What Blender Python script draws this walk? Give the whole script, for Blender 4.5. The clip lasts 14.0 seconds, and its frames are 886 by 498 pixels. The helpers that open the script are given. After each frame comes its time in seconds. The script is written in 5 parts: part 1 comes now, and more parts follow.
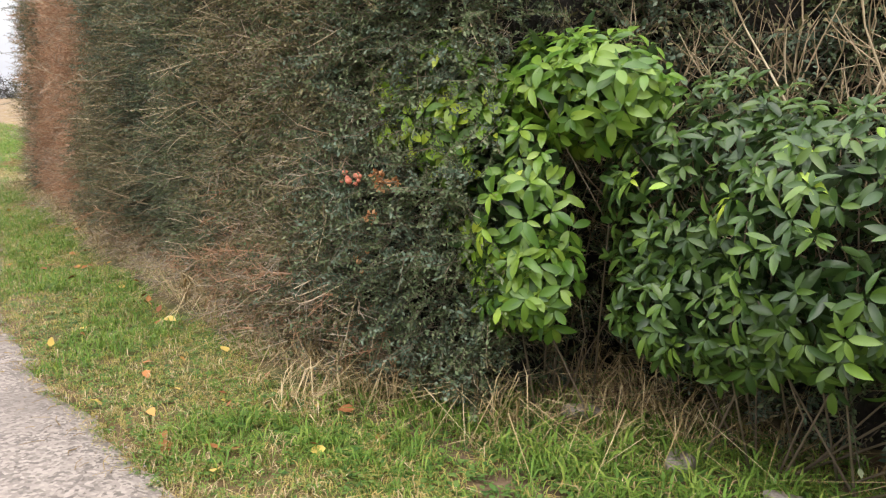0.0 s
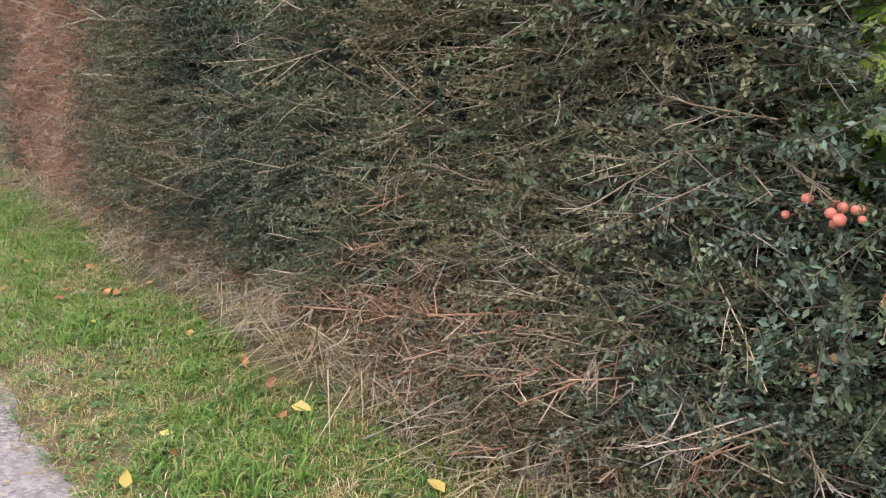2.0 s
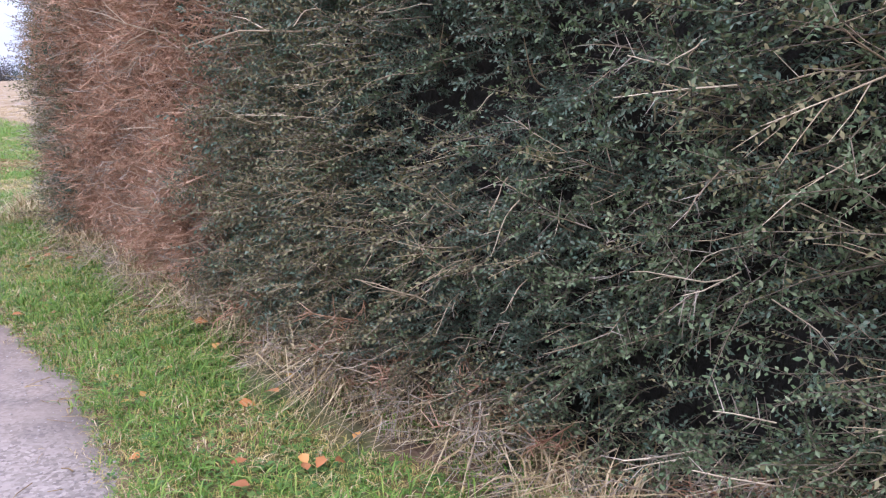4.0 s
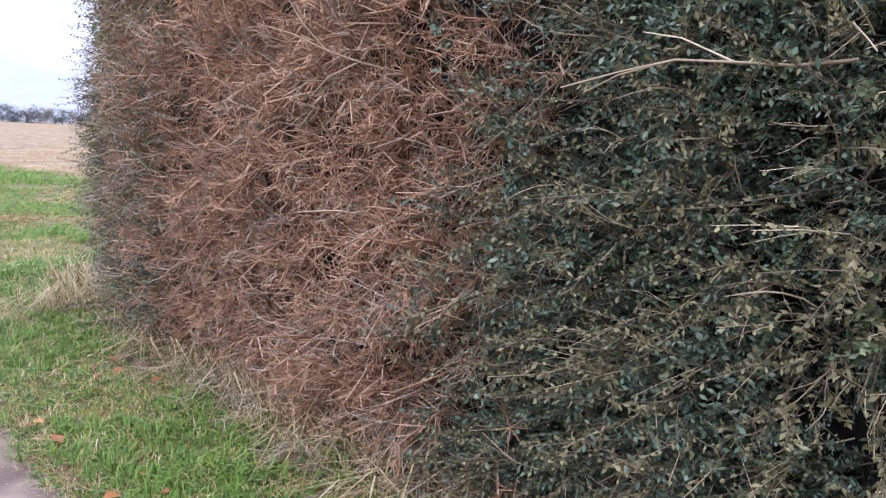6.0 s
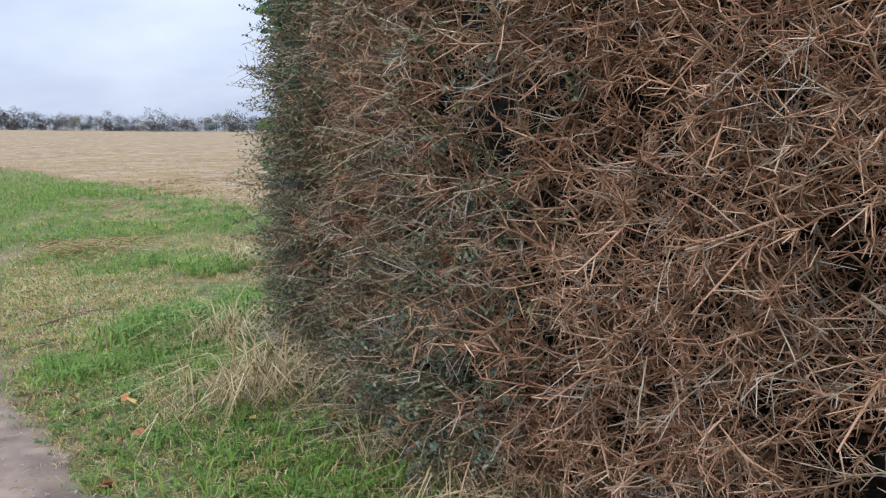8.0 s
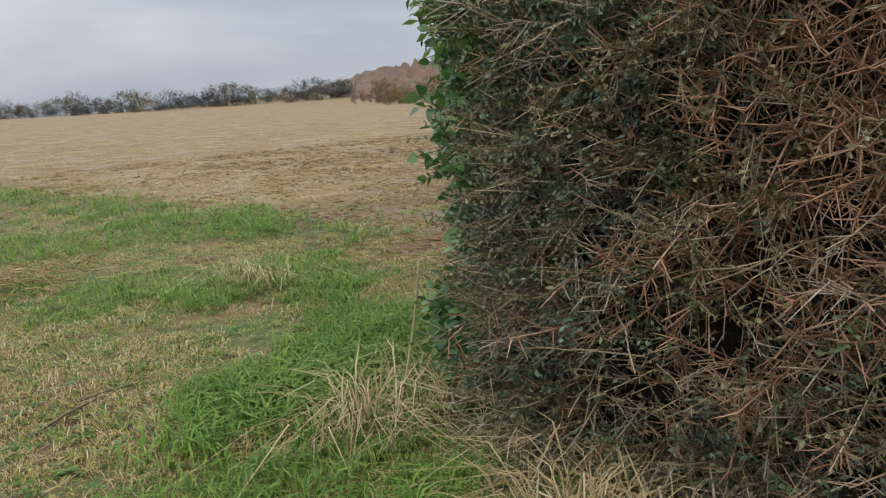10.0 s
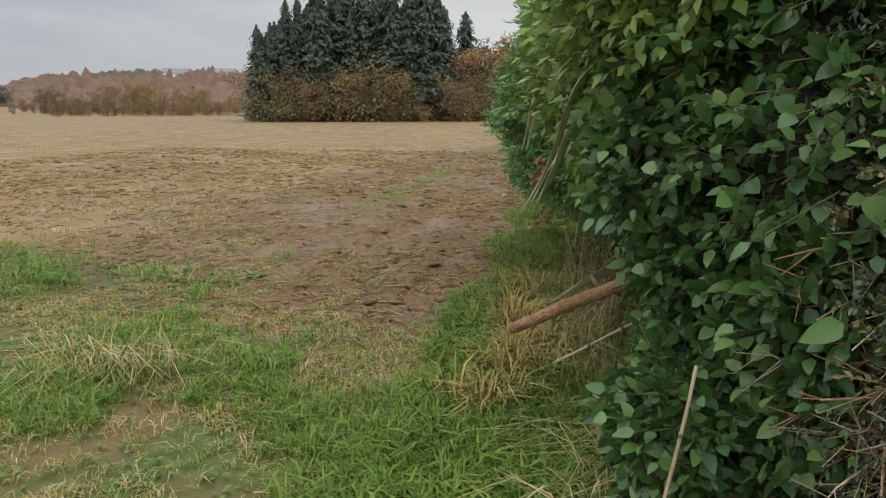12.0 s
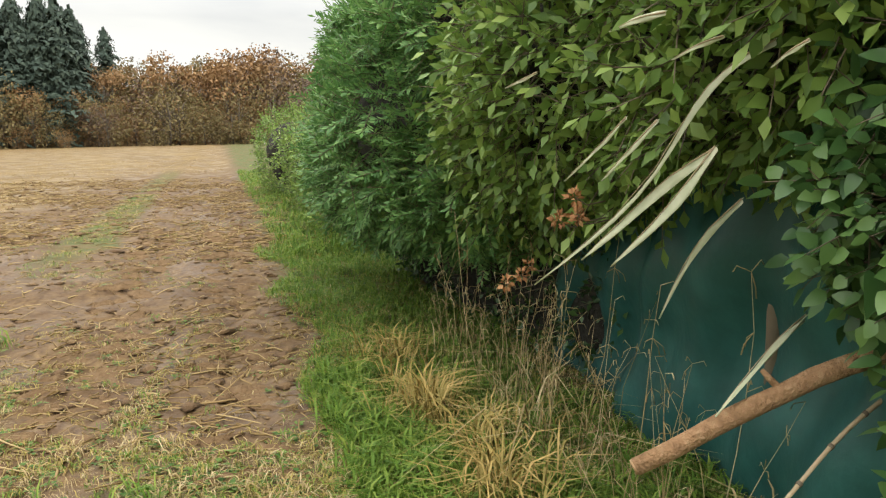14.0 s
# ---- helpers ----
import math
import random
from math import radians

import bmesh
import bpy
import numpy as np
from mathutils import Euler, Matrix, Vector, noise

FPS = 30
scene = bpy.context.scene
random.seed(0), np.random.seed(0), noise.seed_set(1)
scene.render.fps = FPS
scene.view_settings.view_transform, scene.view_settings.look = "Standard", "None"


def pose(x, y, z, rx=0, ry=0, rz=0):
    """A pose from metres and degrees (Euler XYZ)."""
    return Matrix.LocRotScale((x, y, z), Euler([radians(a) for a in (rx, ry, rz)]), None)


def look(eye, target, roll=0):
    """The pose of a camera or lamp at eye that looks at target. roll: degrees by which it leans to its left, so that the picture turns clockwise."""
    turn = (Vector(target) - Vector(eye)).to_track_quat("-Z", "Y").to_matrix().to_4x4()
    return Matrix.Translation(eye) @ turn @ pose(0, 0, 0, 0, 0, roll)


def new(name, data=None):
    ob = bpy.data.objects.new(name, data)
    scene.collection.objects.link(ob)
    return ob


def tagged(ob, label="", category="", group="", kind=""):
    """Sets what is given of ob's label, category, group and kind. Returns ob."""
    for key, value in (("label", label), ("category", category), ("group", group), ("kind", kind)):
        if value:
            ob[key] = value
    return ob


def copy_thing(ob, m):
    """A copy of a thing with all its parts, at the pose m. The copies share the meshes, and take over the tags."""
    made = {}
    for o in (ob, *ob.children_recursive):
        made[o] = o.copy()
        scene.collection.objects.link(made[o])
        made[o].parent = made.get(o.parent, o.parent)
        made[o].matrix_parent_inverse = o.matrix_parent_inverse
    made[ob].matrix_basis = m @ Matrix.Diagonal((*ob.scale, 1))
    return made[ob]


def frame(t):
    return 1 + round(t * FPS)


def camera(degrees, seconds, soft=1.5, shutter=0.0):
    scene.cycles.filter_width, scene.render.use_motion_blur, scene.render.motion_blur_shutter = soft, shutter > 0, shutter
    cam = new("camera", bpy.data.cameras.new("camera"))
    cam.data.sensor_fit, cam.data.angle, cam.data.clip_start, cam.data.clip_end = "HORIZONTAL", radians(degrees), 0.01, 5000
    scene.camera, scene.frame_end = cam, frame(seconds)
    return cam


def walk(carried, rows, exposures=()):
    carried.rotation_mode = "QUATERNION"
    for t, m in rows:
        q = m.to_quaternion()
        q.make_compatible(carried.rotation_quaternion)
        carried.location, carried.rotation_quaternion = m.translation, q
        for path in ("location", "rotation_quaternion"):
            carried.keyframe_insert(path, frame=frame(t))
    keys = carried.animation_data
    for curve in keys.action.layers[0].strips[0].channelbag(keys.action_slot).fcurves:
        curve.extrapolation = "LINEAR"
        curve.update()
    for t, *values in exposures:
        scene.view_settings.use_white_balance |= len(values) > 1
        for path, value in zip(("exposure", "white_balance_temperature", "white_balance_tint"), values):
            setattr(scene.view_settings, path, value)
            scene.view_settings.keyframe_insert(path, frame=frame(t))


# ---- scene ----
cam = camera(59.9, 14.0, soft=1.2)
# seconds, the eye, and the turn about x, y and z in degrees
PATH = [
    (0.0, -0.100, 0.000, 1.488, 79.79, -1.67, -37.54),
    (0.5, -0.083, 0.613, 1.468, 78.18, -2.51, -39.28),
    (1.0, -0.008, 1.187, 1.437, 78.04, -2.41, -39.43),
    (1.5, -0.002, 1.786, 1.446, 75.79, -1.79, -36.24),
    (2.0, 0.028, 2.440, 1.453, 76.47, -1.82, -40.53),
    (4.5, 0.000, 5.300, 1.450, 78.21, -0.27, -42.09),
    (5.0, 0.015, 5.843, 1.442, 78.73, -0.37, -41.38),
    (5.5, 0.037, 6.409, 1.457, 79.28, -2.42, -38.97),
    (6.0, 0.067, 6.955, 1.468, 81.86, -2.38, -43.51),
    (6.5, 0.077, 7.542, 1.472, 83.16, -2.50, -41.95),
    (7.0, 0.087, 8.142, 1.456, 80.85, -0.72, -38.39),
    (7.5, 0.097, 8.752, 1.467, 83.54, -0.56, -37.81),
    (8.0, 0.085, 9.390, 1.465, 81.48, -0.68, -42.04),
    (8.5, 0.088, 10.034, 1.452, 82.71, -0.75, -41.81),
    (9.0, 0.070, 10.647, 1.468, 80.99, -0.02, -44.69),
    (11.5, 0.390, 13.600, 1.506, 79.82, 1.87, -67.90),
    (12.0, 0.593, 14.157, 1.472, 79.96, 0.07, -75.06),
    (12.5, 0.881, 14.677, 1.444, 80.43, 0.74, -80.60),
    (13.0, 1.155, 15.113, 1.444, 80.28, 0.24, -88.45),
    (13.5, 1.480, 15.349, 1.427, 78.93, -0.20, -96.23),
    (14.0, 1.960, 15.550, 1.449, 81.33, 0.95, -100.19),
]
walk(cam, [(row[0], pose(*row[1:])) for row in PATH], [(0.0, 0.35, 7050, 16), (1.5, 0.27, 6450, 18), (2.0, 0.32, 6150, 21), (5.0, 0.45, 5600, 30), (6.0, 0.38, 5600, 26), (6.5, 0.28, 5650, 23), (8.5, -0.3, 5950, 12), (9.2, -0.5, 6200, 11), (12.0, -0.58, 7000, 11), (13.0, -0.4, 7100, 10), (13.5, -0.05, 7150, 12), (14.0, 0.06, 7500, 9)])

# ---- sky, sun ----
SUN_UP, SUN_TURN = radians(60), radians(238)
world = bpy.data.worlds.new("overcast_sky")
scene.world = world
world.use_nodes = True
nt = world.node_tree
nt.nodes.clear()


def link(nt, a, ao, b, bi):
    nt.links.new(a.outputs[ao], b.inputs[bi])


w_out = nt.nodes.new("ShaderNodeOutputWorld")
w_bg = nt.nodes.new("ShaderNodeBackground")
w_sky = nt.nodes.new("ShaderNodeTexSky")
w_sky.sky_type, w_sky.sun_disc = "NISHITA", False
w_sky.sun_elevation, w_sky.sun_rotation = SUN_UP, SUN_TURN
w_sky.air_density, w_sky.dust_density = 1.0, 2.0
w_co = nt.nodes.new("ShaderNodeTexCoord")
w_map = nt.nodes.new("ShaderNodeMapping")
w_map.inputs["Scale"].default_value = (1.0, 1.0, 3.6)
w_noise = nt.nodes.new("ShaderNodeTexNoise")
w_noise.inputs["Scale"].default_value = 1.9
w_noise.inputs["Detail"].default_value = 7
w_noise.inputs["Roughness"].default_value = 0.52
w_noise.inputs["Distortion"].default_value = 0.35
w_ramp = nt.nodes.new("ShaderNodeValToRGB")
w_ramp.color_ramp.elements[0].position, w_ramp.color_ramp.elements[0].color = 0.33, (5.2, 5.75, 6.7, 1)
w_ramp.color_ramp.elements[1].position, w_ramp.color_ramp.elements[1].color = 0.66, (8.3, 8.8, 9.4, 1)
w_mix = nt.nodes.new("ShaderNodeMixRGB")
w_mix.inputs[0].default_value = 0.88
link(nt, w_co, "Generated", w_map, "Vector")
link(nt, w_map, 0, w_noise, "Vector")
link(nt, w_noise, 0, w_ramp, 0)
link(nt, w_sky, 0, w_mix, 1)
link(nt, w_ramp, 0, w_mix, 2)
# an overcast sky is brighter overhead than at the horizon
w_xyz = nt.nodes.new("ShaderNodeSeparateXYZ")
w_up = nt.nodes.new("ShaderNodeMapRange")
w_up.inputs[1].default_value, w_up.inputs[2].default_value = 0.14, 0.8
w_up.inputs[3].default_value, w_up.inputs[4].default_value = 1.22, 4.6
w_mul = nt.nodes.new("ShaderNodeVectorMath")
w_mul.operation = "SCALE"
link(nt, w_co, "Generated", w_xyz, 0)
link(nt, w_xyz, 2, w_up, 0)
link(nt, w_mix, 0, w_mul, 0)
nt.links.new(w_up.outputs[0], w_mul.inputs["Scale"])
link(nt, w_mul, 0, w_bg, 0)
w_bg.inputs[1].default_value = 0.1
link(nt, w_bg, 0, w_out, 0)

sun = new("sun", bpy.data.lights.new("sun", "SUN"))
sun.data.energy, sun.data.angle, sun.data.color = 0.8, radians(40), (1, 0.96, 0.9)
sun.matrix_world = look((0, 0, 0), (-math.cos(SUN_UP) * math.sin(SUN_TURN), -math.cos(SUN_UP) * math.cos(SUN_TURN), -math.sin(SUN_UP)))
sun.location = (0, 0, 30)


# ---- materials ----
def material(name, cols, rough=0.6, scale=8.0, island=0.6, detail=6, bump=0.0, bump_scale=60.0, spec=0.4, obj_random=False, trans=0.0):
    """Colour from a ramp over grain noise mixed with a random value of each piece."""
    m = bpy.data.materials.new(name)
    m.use_nodes = True
    t = m.node_tree
    p = t.nodes["Principled BSDF"]
    p.inputs["Roughness"].default_value = rough
    p.inputs["Specular IOR Level"].default_value = spec
    co = t.nodes.new("ShaderNodeTexCoord")
    n = t.nodes.new("ShaderNodeTexNoise")
    n.inputs["Scale"].default_value, n.inputs["Detail"].default_value = scale, detail
    link(t, co, "Object", n, "Vector")
    if obj_random:
        r = t.nodes.new("ShaderNodeObjectInfo")
        rs = "Random"
    else:
        r = t.nodes.new("ShaderNodeNewGeometry")
        rs = "Random Per Island"
    mix = t.nodes.new("ShaderNodeMix")
    mix.inputs[0].default_value = island
    link(t, n, 0, mix, 2)
    link(t, r, rs, mix, 3)
    ramp = t.nodes.new("ShaderNodeValToRGB")
    e = ramp.color_ramp.elements
    while len(e) < len(cols):
        e.new(0.5)
    for i, c in enumerate(cols):
        e[i].position = 0.12 + 0.76 * i / (len(cols) - 1)
        e[i].color = (*c, 1)
    link(t, mix, 0, ramp, 0)
    link(t, ramp, 0, p, "Base Color")
    if bump:
        nb = t.nodes.new("ShaderNodeTexNoise")
        nb.inputs["Scale"].default_value, nb.inputs["Detail"].default_value = bump_scale, 8
        link(t, co, "Object", nb, "Vector")
        b = t.nodes.new("ShaderNodeBump")
        b.inputs["Strength"].default_value, b.inputs["Distance"].default_value = bump, 0.02
        link(t, nb, 0, b, "Height")
        link(t, b, 0, p, "Normal")
    if trans:
        tr = t.nodes.new("ShaderNodeBsdfTranslucent")
        ms = t.nodes.new("ShaderNodeMixShader")
        ms.inputs[0].default_value = trans
        link(t, ramp, 0, tr, "Color")
        link(t, p, 0, ms, 1)
        link(t, tr, 0, ms, 2)
        link(t, ms, 0, t.nodes["Material Output"], "Surface")
    return m


M_HEDGE = material("hedge_leaf", [(0.05, 0.08, 0.035), (0.1, 0.135, 0.06), (0.19, 0.21, 0.11)], 0.55, spec=0.2)
M_GLAUC = material("bluish_hedge_leaf", [(0.045, 0.075, 0.046), (0.09, 0.13, 0.082), (0.18, 0.215, 0.145)], 0.5, spec=0.2)
M_OLIVE = material("olive_hedge_leaf", [(0.085, 0.085, 0.034), (0.145, 0.128, 0.057), (0.24, 0.21, 0.104)], 0.6, spec=0.2)
M_DEAD = material("dead_needle", [(0.2, 0.092, 0.046), (0.38, 0.212, 0.115), (0.58, 0.395, 0.255)], 0.8)
M_DEADG = material("dry_grey_twig", [(0.14, 0.11, 0.08), (0.28, 0.23, 0.17), (0.45, 0.38, 0.29)], 0.8)
M_TAN = material("tan_stem", [(0.2, 0.14, 0.08), (0.36, 0.27, 0.16), (0.55, 0.45, 0.3)], 0.7)
M_STEM = material("brown_stem", [(0.06, 0.045, 0.03), (0.13, 0.1, 0.065), (0.22, 0.17, 0.11)], 0.8)
# near-black: the shade among inner branches is put into this colour
M_CORE = material("core_shade", [(0.008, 0.007, 0.005), (0.02, 0.017, 0.012), (0.045, 0.036, 0.025)], 0.9, scale=25, island=0.2, bump=1.0, bump_scale=30)
M_GRASS = material("grass_blade", [(0.068, 0.15, 0.025), (0.14, 0.24, 0.04), (0.27, 0.34, 0.07)], 0.5, trans=0.3, spec=0.15)
M_GRASSY = material("yellow_grass_blade", [(0.19, 0.2, 0.05), (0.36, 0.3, 0.09), (0.52, 0.38, 0.15)], 0.6, trans=0.3, spec=0.15)
M_TUSS = material("orange_tussock_grass", [(0.2, 0.17, 0.05), (0.36, 0.265, 0.085), (0.52, 0.36, 0.14)], 0.65, spec=0.15)
M_DRY = material("dry_grass", [(0.22, 0.15, 0.065), (0.38, 0.285, 0.14), (0.56, 0.46, 0.28)], 0.7, spec=0.15)
M_CLOVER = material("weed_leaf", [(0.045, 0.11, 0.03), (0.1, 0.19, 0.045), (0.2, 0.27, 0.07)], 0.5, trans=0.3, spec=0.15)
M_LAUREL = material("laurel_leaf", [(0.026, 0.065, 0.013), (0.062, 0.13, 0.019), (0.135, 0.225, 0.032)], 0.36, scale=14, island=0.75, spec=0.5, obj_random=True, trans=0.22)
# laurel green darkened: shade inside the foliage is put into the colour
M_LAURELSHADE = material("laurel_leaf_shaded", [(0.02, 0.05, 0.016), (0.04, 0.09, 0.022), (0.075, 0.14, 0.035)], 0.34, scale=14, spec=0.5, trans=0.22)
M_YOUNG = material("young_laurel_leaf", [(0.14, 0.28, 0.024), (0.27, 0.43, 0.04), (0.48, 0.56, 0.07)], 0.35, scale=12, island=0.75, spec=0.5, obj_random=True, trans=0.28)
M_YOUNGO = material("outer_young_laurel_leaf", [(0.06, 0.15, 0.018), (0.12, 0.24, 0.028), (0.24, 0.36, 0.05)], 0.36, scale=14, island=0.75, spec=0.5, trans=0.28)
M_IVY = material("glossy_round_leaf", [(0.035, 0.095, 0.028), (0.075, 0.165, 0.045), (0.15, 0.26, 0.075)], 0.38, scale=14, island=0.75, spec=0.5, trans=0.25)
M_IVYO = material("large_round_leaf", [(0.035, 0.095, 0.028), (0.07, 0.165, 0.045), (0.15, 0.27, 0.07)], 0.36, scale=14, island=0.8, spec=0.5, obj_random=True, trans=0.25)
M_BUSH = material("bush_leaf", [(0.08, 0.155, 0.035), (0.165, 0.27, 0.055), (0.3, 0.4, 0.1)], 0.45, trans=0.3)
M_PINN = material("feathery_leaf", [(0.06, 0.16, 0.05), (0.13, 0.28, 0.08), (0.24, 0.4, 0.13)], 0.5, trans=0.3)
M_STRAP = material("strap_leaf", [(0.34, 0.39, 0.23), (0.54, 0.56, 0.37), (0.74, 0.71, 0.53)], 0.5, scale=30, island=0.4, trans=0.25)
M_BARK = material("bark", [(0.17, 0.088, 0.045), (0.34, 0.19, 0.095), (0.5, 0.33, 0.19)], 0.85, scale=35, island=0.05, bump=0.9, bump_scale=90)
M_WOOD = material("cut_wood", [(0.35, 0.2, 0.1), (0.5, 0.32, 0.18)], 0.8, scale=60, island=0.1)
M_TARP = material("green_sheeting", [(0.006, 0.042, 0.037), (0.013, 0.075, 0.066), (0.03, 0.13, 0.115)], 0.45, scale=5, island=0.0, bump=0.35, bump_scale=9)
M_STONE = material("stone", [(0.1, 0.085, 0.07), (0.19, 0.165, 0.135), (0.3, 0.26, 0.22)], 0.9, scale=18, island=0.3, bump=0.6)
M_GRIT = material("pale_grit", [(0.17, 0.14, 0.115), (0.27, 0.23, 0.195), (0.38, 0.33, 0.29)], 0.9, scale=18, island=0.6)
M_LITTER = material("fallen_leaf", [(0.2, 0.07, 0.02), (0.42, 0.17, 0.05), (0.5, 0.36, 0.08)], 0.7, obj_random=True, island=0.85)
M_BERRY = material("pinkish_red_berry", [(0.42, 0.06, 0.04), (0.55, 0.13, 0.08), (0.58, 0.2, 0.12)], 0.45, scale=25)
M_DRIED = material("dried_flower", [(0.2, 0.08, 0.03), (0.38, 0.18, 0.07), (0.55, 0.32, 0.16)], 0.8, scale=20)
M_STRAW = material("straw_piece", [(0.15, 0.093, 0.04), (0.28, 0.188, 0.083), (0.44, 0.33, 0.16)], 0.75, spec=0.15)
M_CLOD = material("soil_clod", [(0.09, 0.05, 0.024), (0.16, 0.095, 0.045), (0.25, 0.16, 0.08)], 0.9, scale=20, island=0.5, bump=0.8)
M_LAURELO = material("outer_laurel_leaf", [(0.02, 0.05, 0.01), (0.044, 0.095, 0.015), (0.09, 0.155, 0.024)], 0.36, scale=14, island=0.75, spec=0.5, trans=0.22)
M_HILL = [material("hill_foliage", [(c[0] * 0.75, c[1] * 0.75, c[2] * 0.75), c, (c[0] * 1.3, c[1] * 1.3, c[2] * 1.3)], 0.9, scale=0.06, island=0.3) for c in ((0.11, 0.068, 0.042), (0.13, 0.072, 0.042), (0.075, 0.064, 0.04))]
M_FIR = material("dark_conifer_needles", [(0.022, 0.04, 0.03), (0.042, 0.068, 0.05), (0.075, 0.105, 0.075)], 0.8)
M_AUTUMN = material("autumn_foliage", [(0.18, 0.105, 0.05), (0.27, 0.165, 0.075), (0.36, 0.23, 0.11)], 0.9, scale=0.5, island=0.4)
M_RUSSET = material("russet_foliage", [(0.22, 0.12, 0.055), (0.32, 0.185, 0.085), (0.42, 0.265, 0.13)], 0.9, scale=0.5, island=0.4)
M_OCHRE = material("olive_foliage", [(0.12, 0.095, 0.045), (0.19, 0.15, 0.065), (0.28, 0.22, 0.095)], 0.9, scale=0.5, island=0.4)
M_BAREW = material("bare_tree_twigs", [(0.03, 0.03, 0.026), (0.06, 0.055, 0.046), (0.11, 0.098, 0.08)], 0.9)
M_BAREA = material("greyish_bare_crown", [(0.12, 0.085, 0.065), (0.19, 0.135, 0.1), (0.27, 0.2, 0.15)], 0.9, scale=0.5, island=0.4)
M_TRUNK = material("tree_trunk", [(0.05, 0.04, 0.03), (0.11, 0.09, 0.07), (0.17, 0.14, 0.11)], 0.9, scale=3, island=0.1, bump=0.5, bump_scale=8)
M_WHITE = material("white_render", [(0.7, 0.7, 0.68), (0.82, 0.82, 0.8)], 0.8, scale=0.4, island=0.1)
M_SLATE = material("slate_roof", [(0.12, 0.12, 0.13), (0.22, 0.21, 0.21)], 0.7, scale=1.0, island=0.1)
M_GLASS = material("dark_window_glass", [(0.03, 0.035, 0.04), (0.06, 0.07, 0.08)], 0.1, scale=1.0, island=0.2)


def mix_col(t, fac, a, b):
    x = t.nodes.new("ShaderNodeMix")
    x.data_type = "RGBA"
    t.links.new(fac, x.inputs[0])
    for v, i in ((a, 6), (b, 7)):
        if isinstance(v, tuple):
            x.inputs[i].default_value = (*v, 1)
        else:
            t.links.new(v, x.inputs[i])
    return x.outputs[2]


def noise_fac(t, co, scale, lo, hi, detail=6, vscale=(1, 1, 1)):
    mp = t.nodes.new("ShaderNodeMapping")
    mp.inputs["Scale"].default_value = vscale
    link(t, co, "Object", mp, "Vector")
    n = t.nodes.new("ShaderNodeTexNoise")
    n.inputs["Scale"].default_value, n.inputs["Detail"].default_value = scale, detail
    link(t, mp, 0, n, "Vector")
    r = t.nodes.new("ShaderNodeMapRange")
    r.inputs[1].default_value, r.inputs[2].default_value = lo, hi
    link(t, n, 0, r, 0)
    return r.outputs[0]


def ground_material():
    """Soil, turf, mud and stubble, laid out by the zone weights of the sheet."""
    m = bpy.data.materials.new("field_ground")
    m.use_nodes = True
    t = m.node_tree
    p = t.nodes["Principled BSDF"]
    co = t.nodes.new("ShaderNodeTexCoord")
    at = t.nodes.new("ShaderNodeAttribute")
    at.attribute_name = "zone"
    sep = t.nodes.new("ShaderNodeSeparateColor")
    link(t, at, "Color", sep, 0)
    fine = noise_fac(t, co, 14, 0.3, 0.7)
    mid = noise_fac(t, co, 1.6, 0.35, 0.65)
    big = noise_fac(t, co, 0.25, 0.35, 0.65)
    rows_n = noise_fac(t, co, 0.6, 0.35, 0.62, 8, (1.0, 0.22, 1.0))
    soil = mix_col(t, fine, (0.075, 0.046, 0.03), (0.165, 0.105, 0.07))
    turf = mix_col(t, fine, (0.045, 0.07, 0.017), (0.1, 0.125, 0.03))
    turf = mix_col(t, noise_fac(t, co, 1.9, 0.42, 0.66), turf, (0.14, 0.092, 0.038))
    mud = mix_col(t, mid, (0.125, 0.072, 0.034), (0.21, 0.135, 0.064))
    mud = mix_col(t, fine, mud, (0.08, 0.044, 0.021))
    stub = mix_col(t, fine, (0.12, 0.074, 0.03), (0.225, 0.146, 0.058))
    stub = mix_col(t, rows_n, stub, (0.145, 0.09, 0.037))
    stub = mix_col(t, big, stub, (0.21, 0.14, 0.054))
    c = mix_col(t, sep.outputs[0], soil, turf)
    c = mix_col(t, sep.outputs[1], c, mud)
    c = mix_col(t, sep.outputs[2], c, stub)
    t.links.new(c, p.inputs["Base Color"])
    wet = t.nodes.new("ShaderNodeMath")
    wet.operation = "MULTIPLY"
    t.links.new(sep.outputs[1], wet.inputs[0])
    t.links.new(noise_fac(t, co, 0.9, 0.4, 0.62), wet.inputs[1])
    ro = t.nodes.new("ShaderNodeMapRange")
    ro.inputs[3].default_value, ro.inputs[4].default_value = 0.9, 0.5
    link(t, wet, 0, ro, 0)
    link(t, ro, 0, p, "Roughness")
    p.inputs["Specular IOR Level"].default_value = 0.3
    nb = t.nodes.new("ShaderNodeTexNoise")
    nb.inputs["Scale"].default_value, nb.inputs["Detail"].default_value = 9, 10
    link(t, co, "Object", nb, "Vector")
    b = t.nodes.new("ShaderNodeBump")
    b.inputs["Strength"].default_value, b.inputs["Distance"].default_value = 0.9, 0.05
    link(t, nb, 0, b, "Height")
    link(t, b, 0, p, "Normal")
    return m


def lane_material():
    """Worn chip-sealed lane, dusted with soil towards the field end."""
    m = bpy.data.materials.new("worn_lane")
    m.use_nodes = True
    t = m.node_tree
    p = t.nodes["Principled BSDF"]
    co = t.nodes.new("ShaderNodeTexCoord")
    v = t.nodes.new("ShaderNodeTexVoronoi")
    v.inputs["Scale"].default_value = 62
    link(t, co, "Object", v, "Vector")
    sp = t.nodes.new("ShaderNodeSeparateColor")
    link(t, v, "Color", sp, 0)
    chips = mix_col(t, sp.outputs[0], (0.105, 0.086, 0.07), (0.33, 0.28, 0.232))
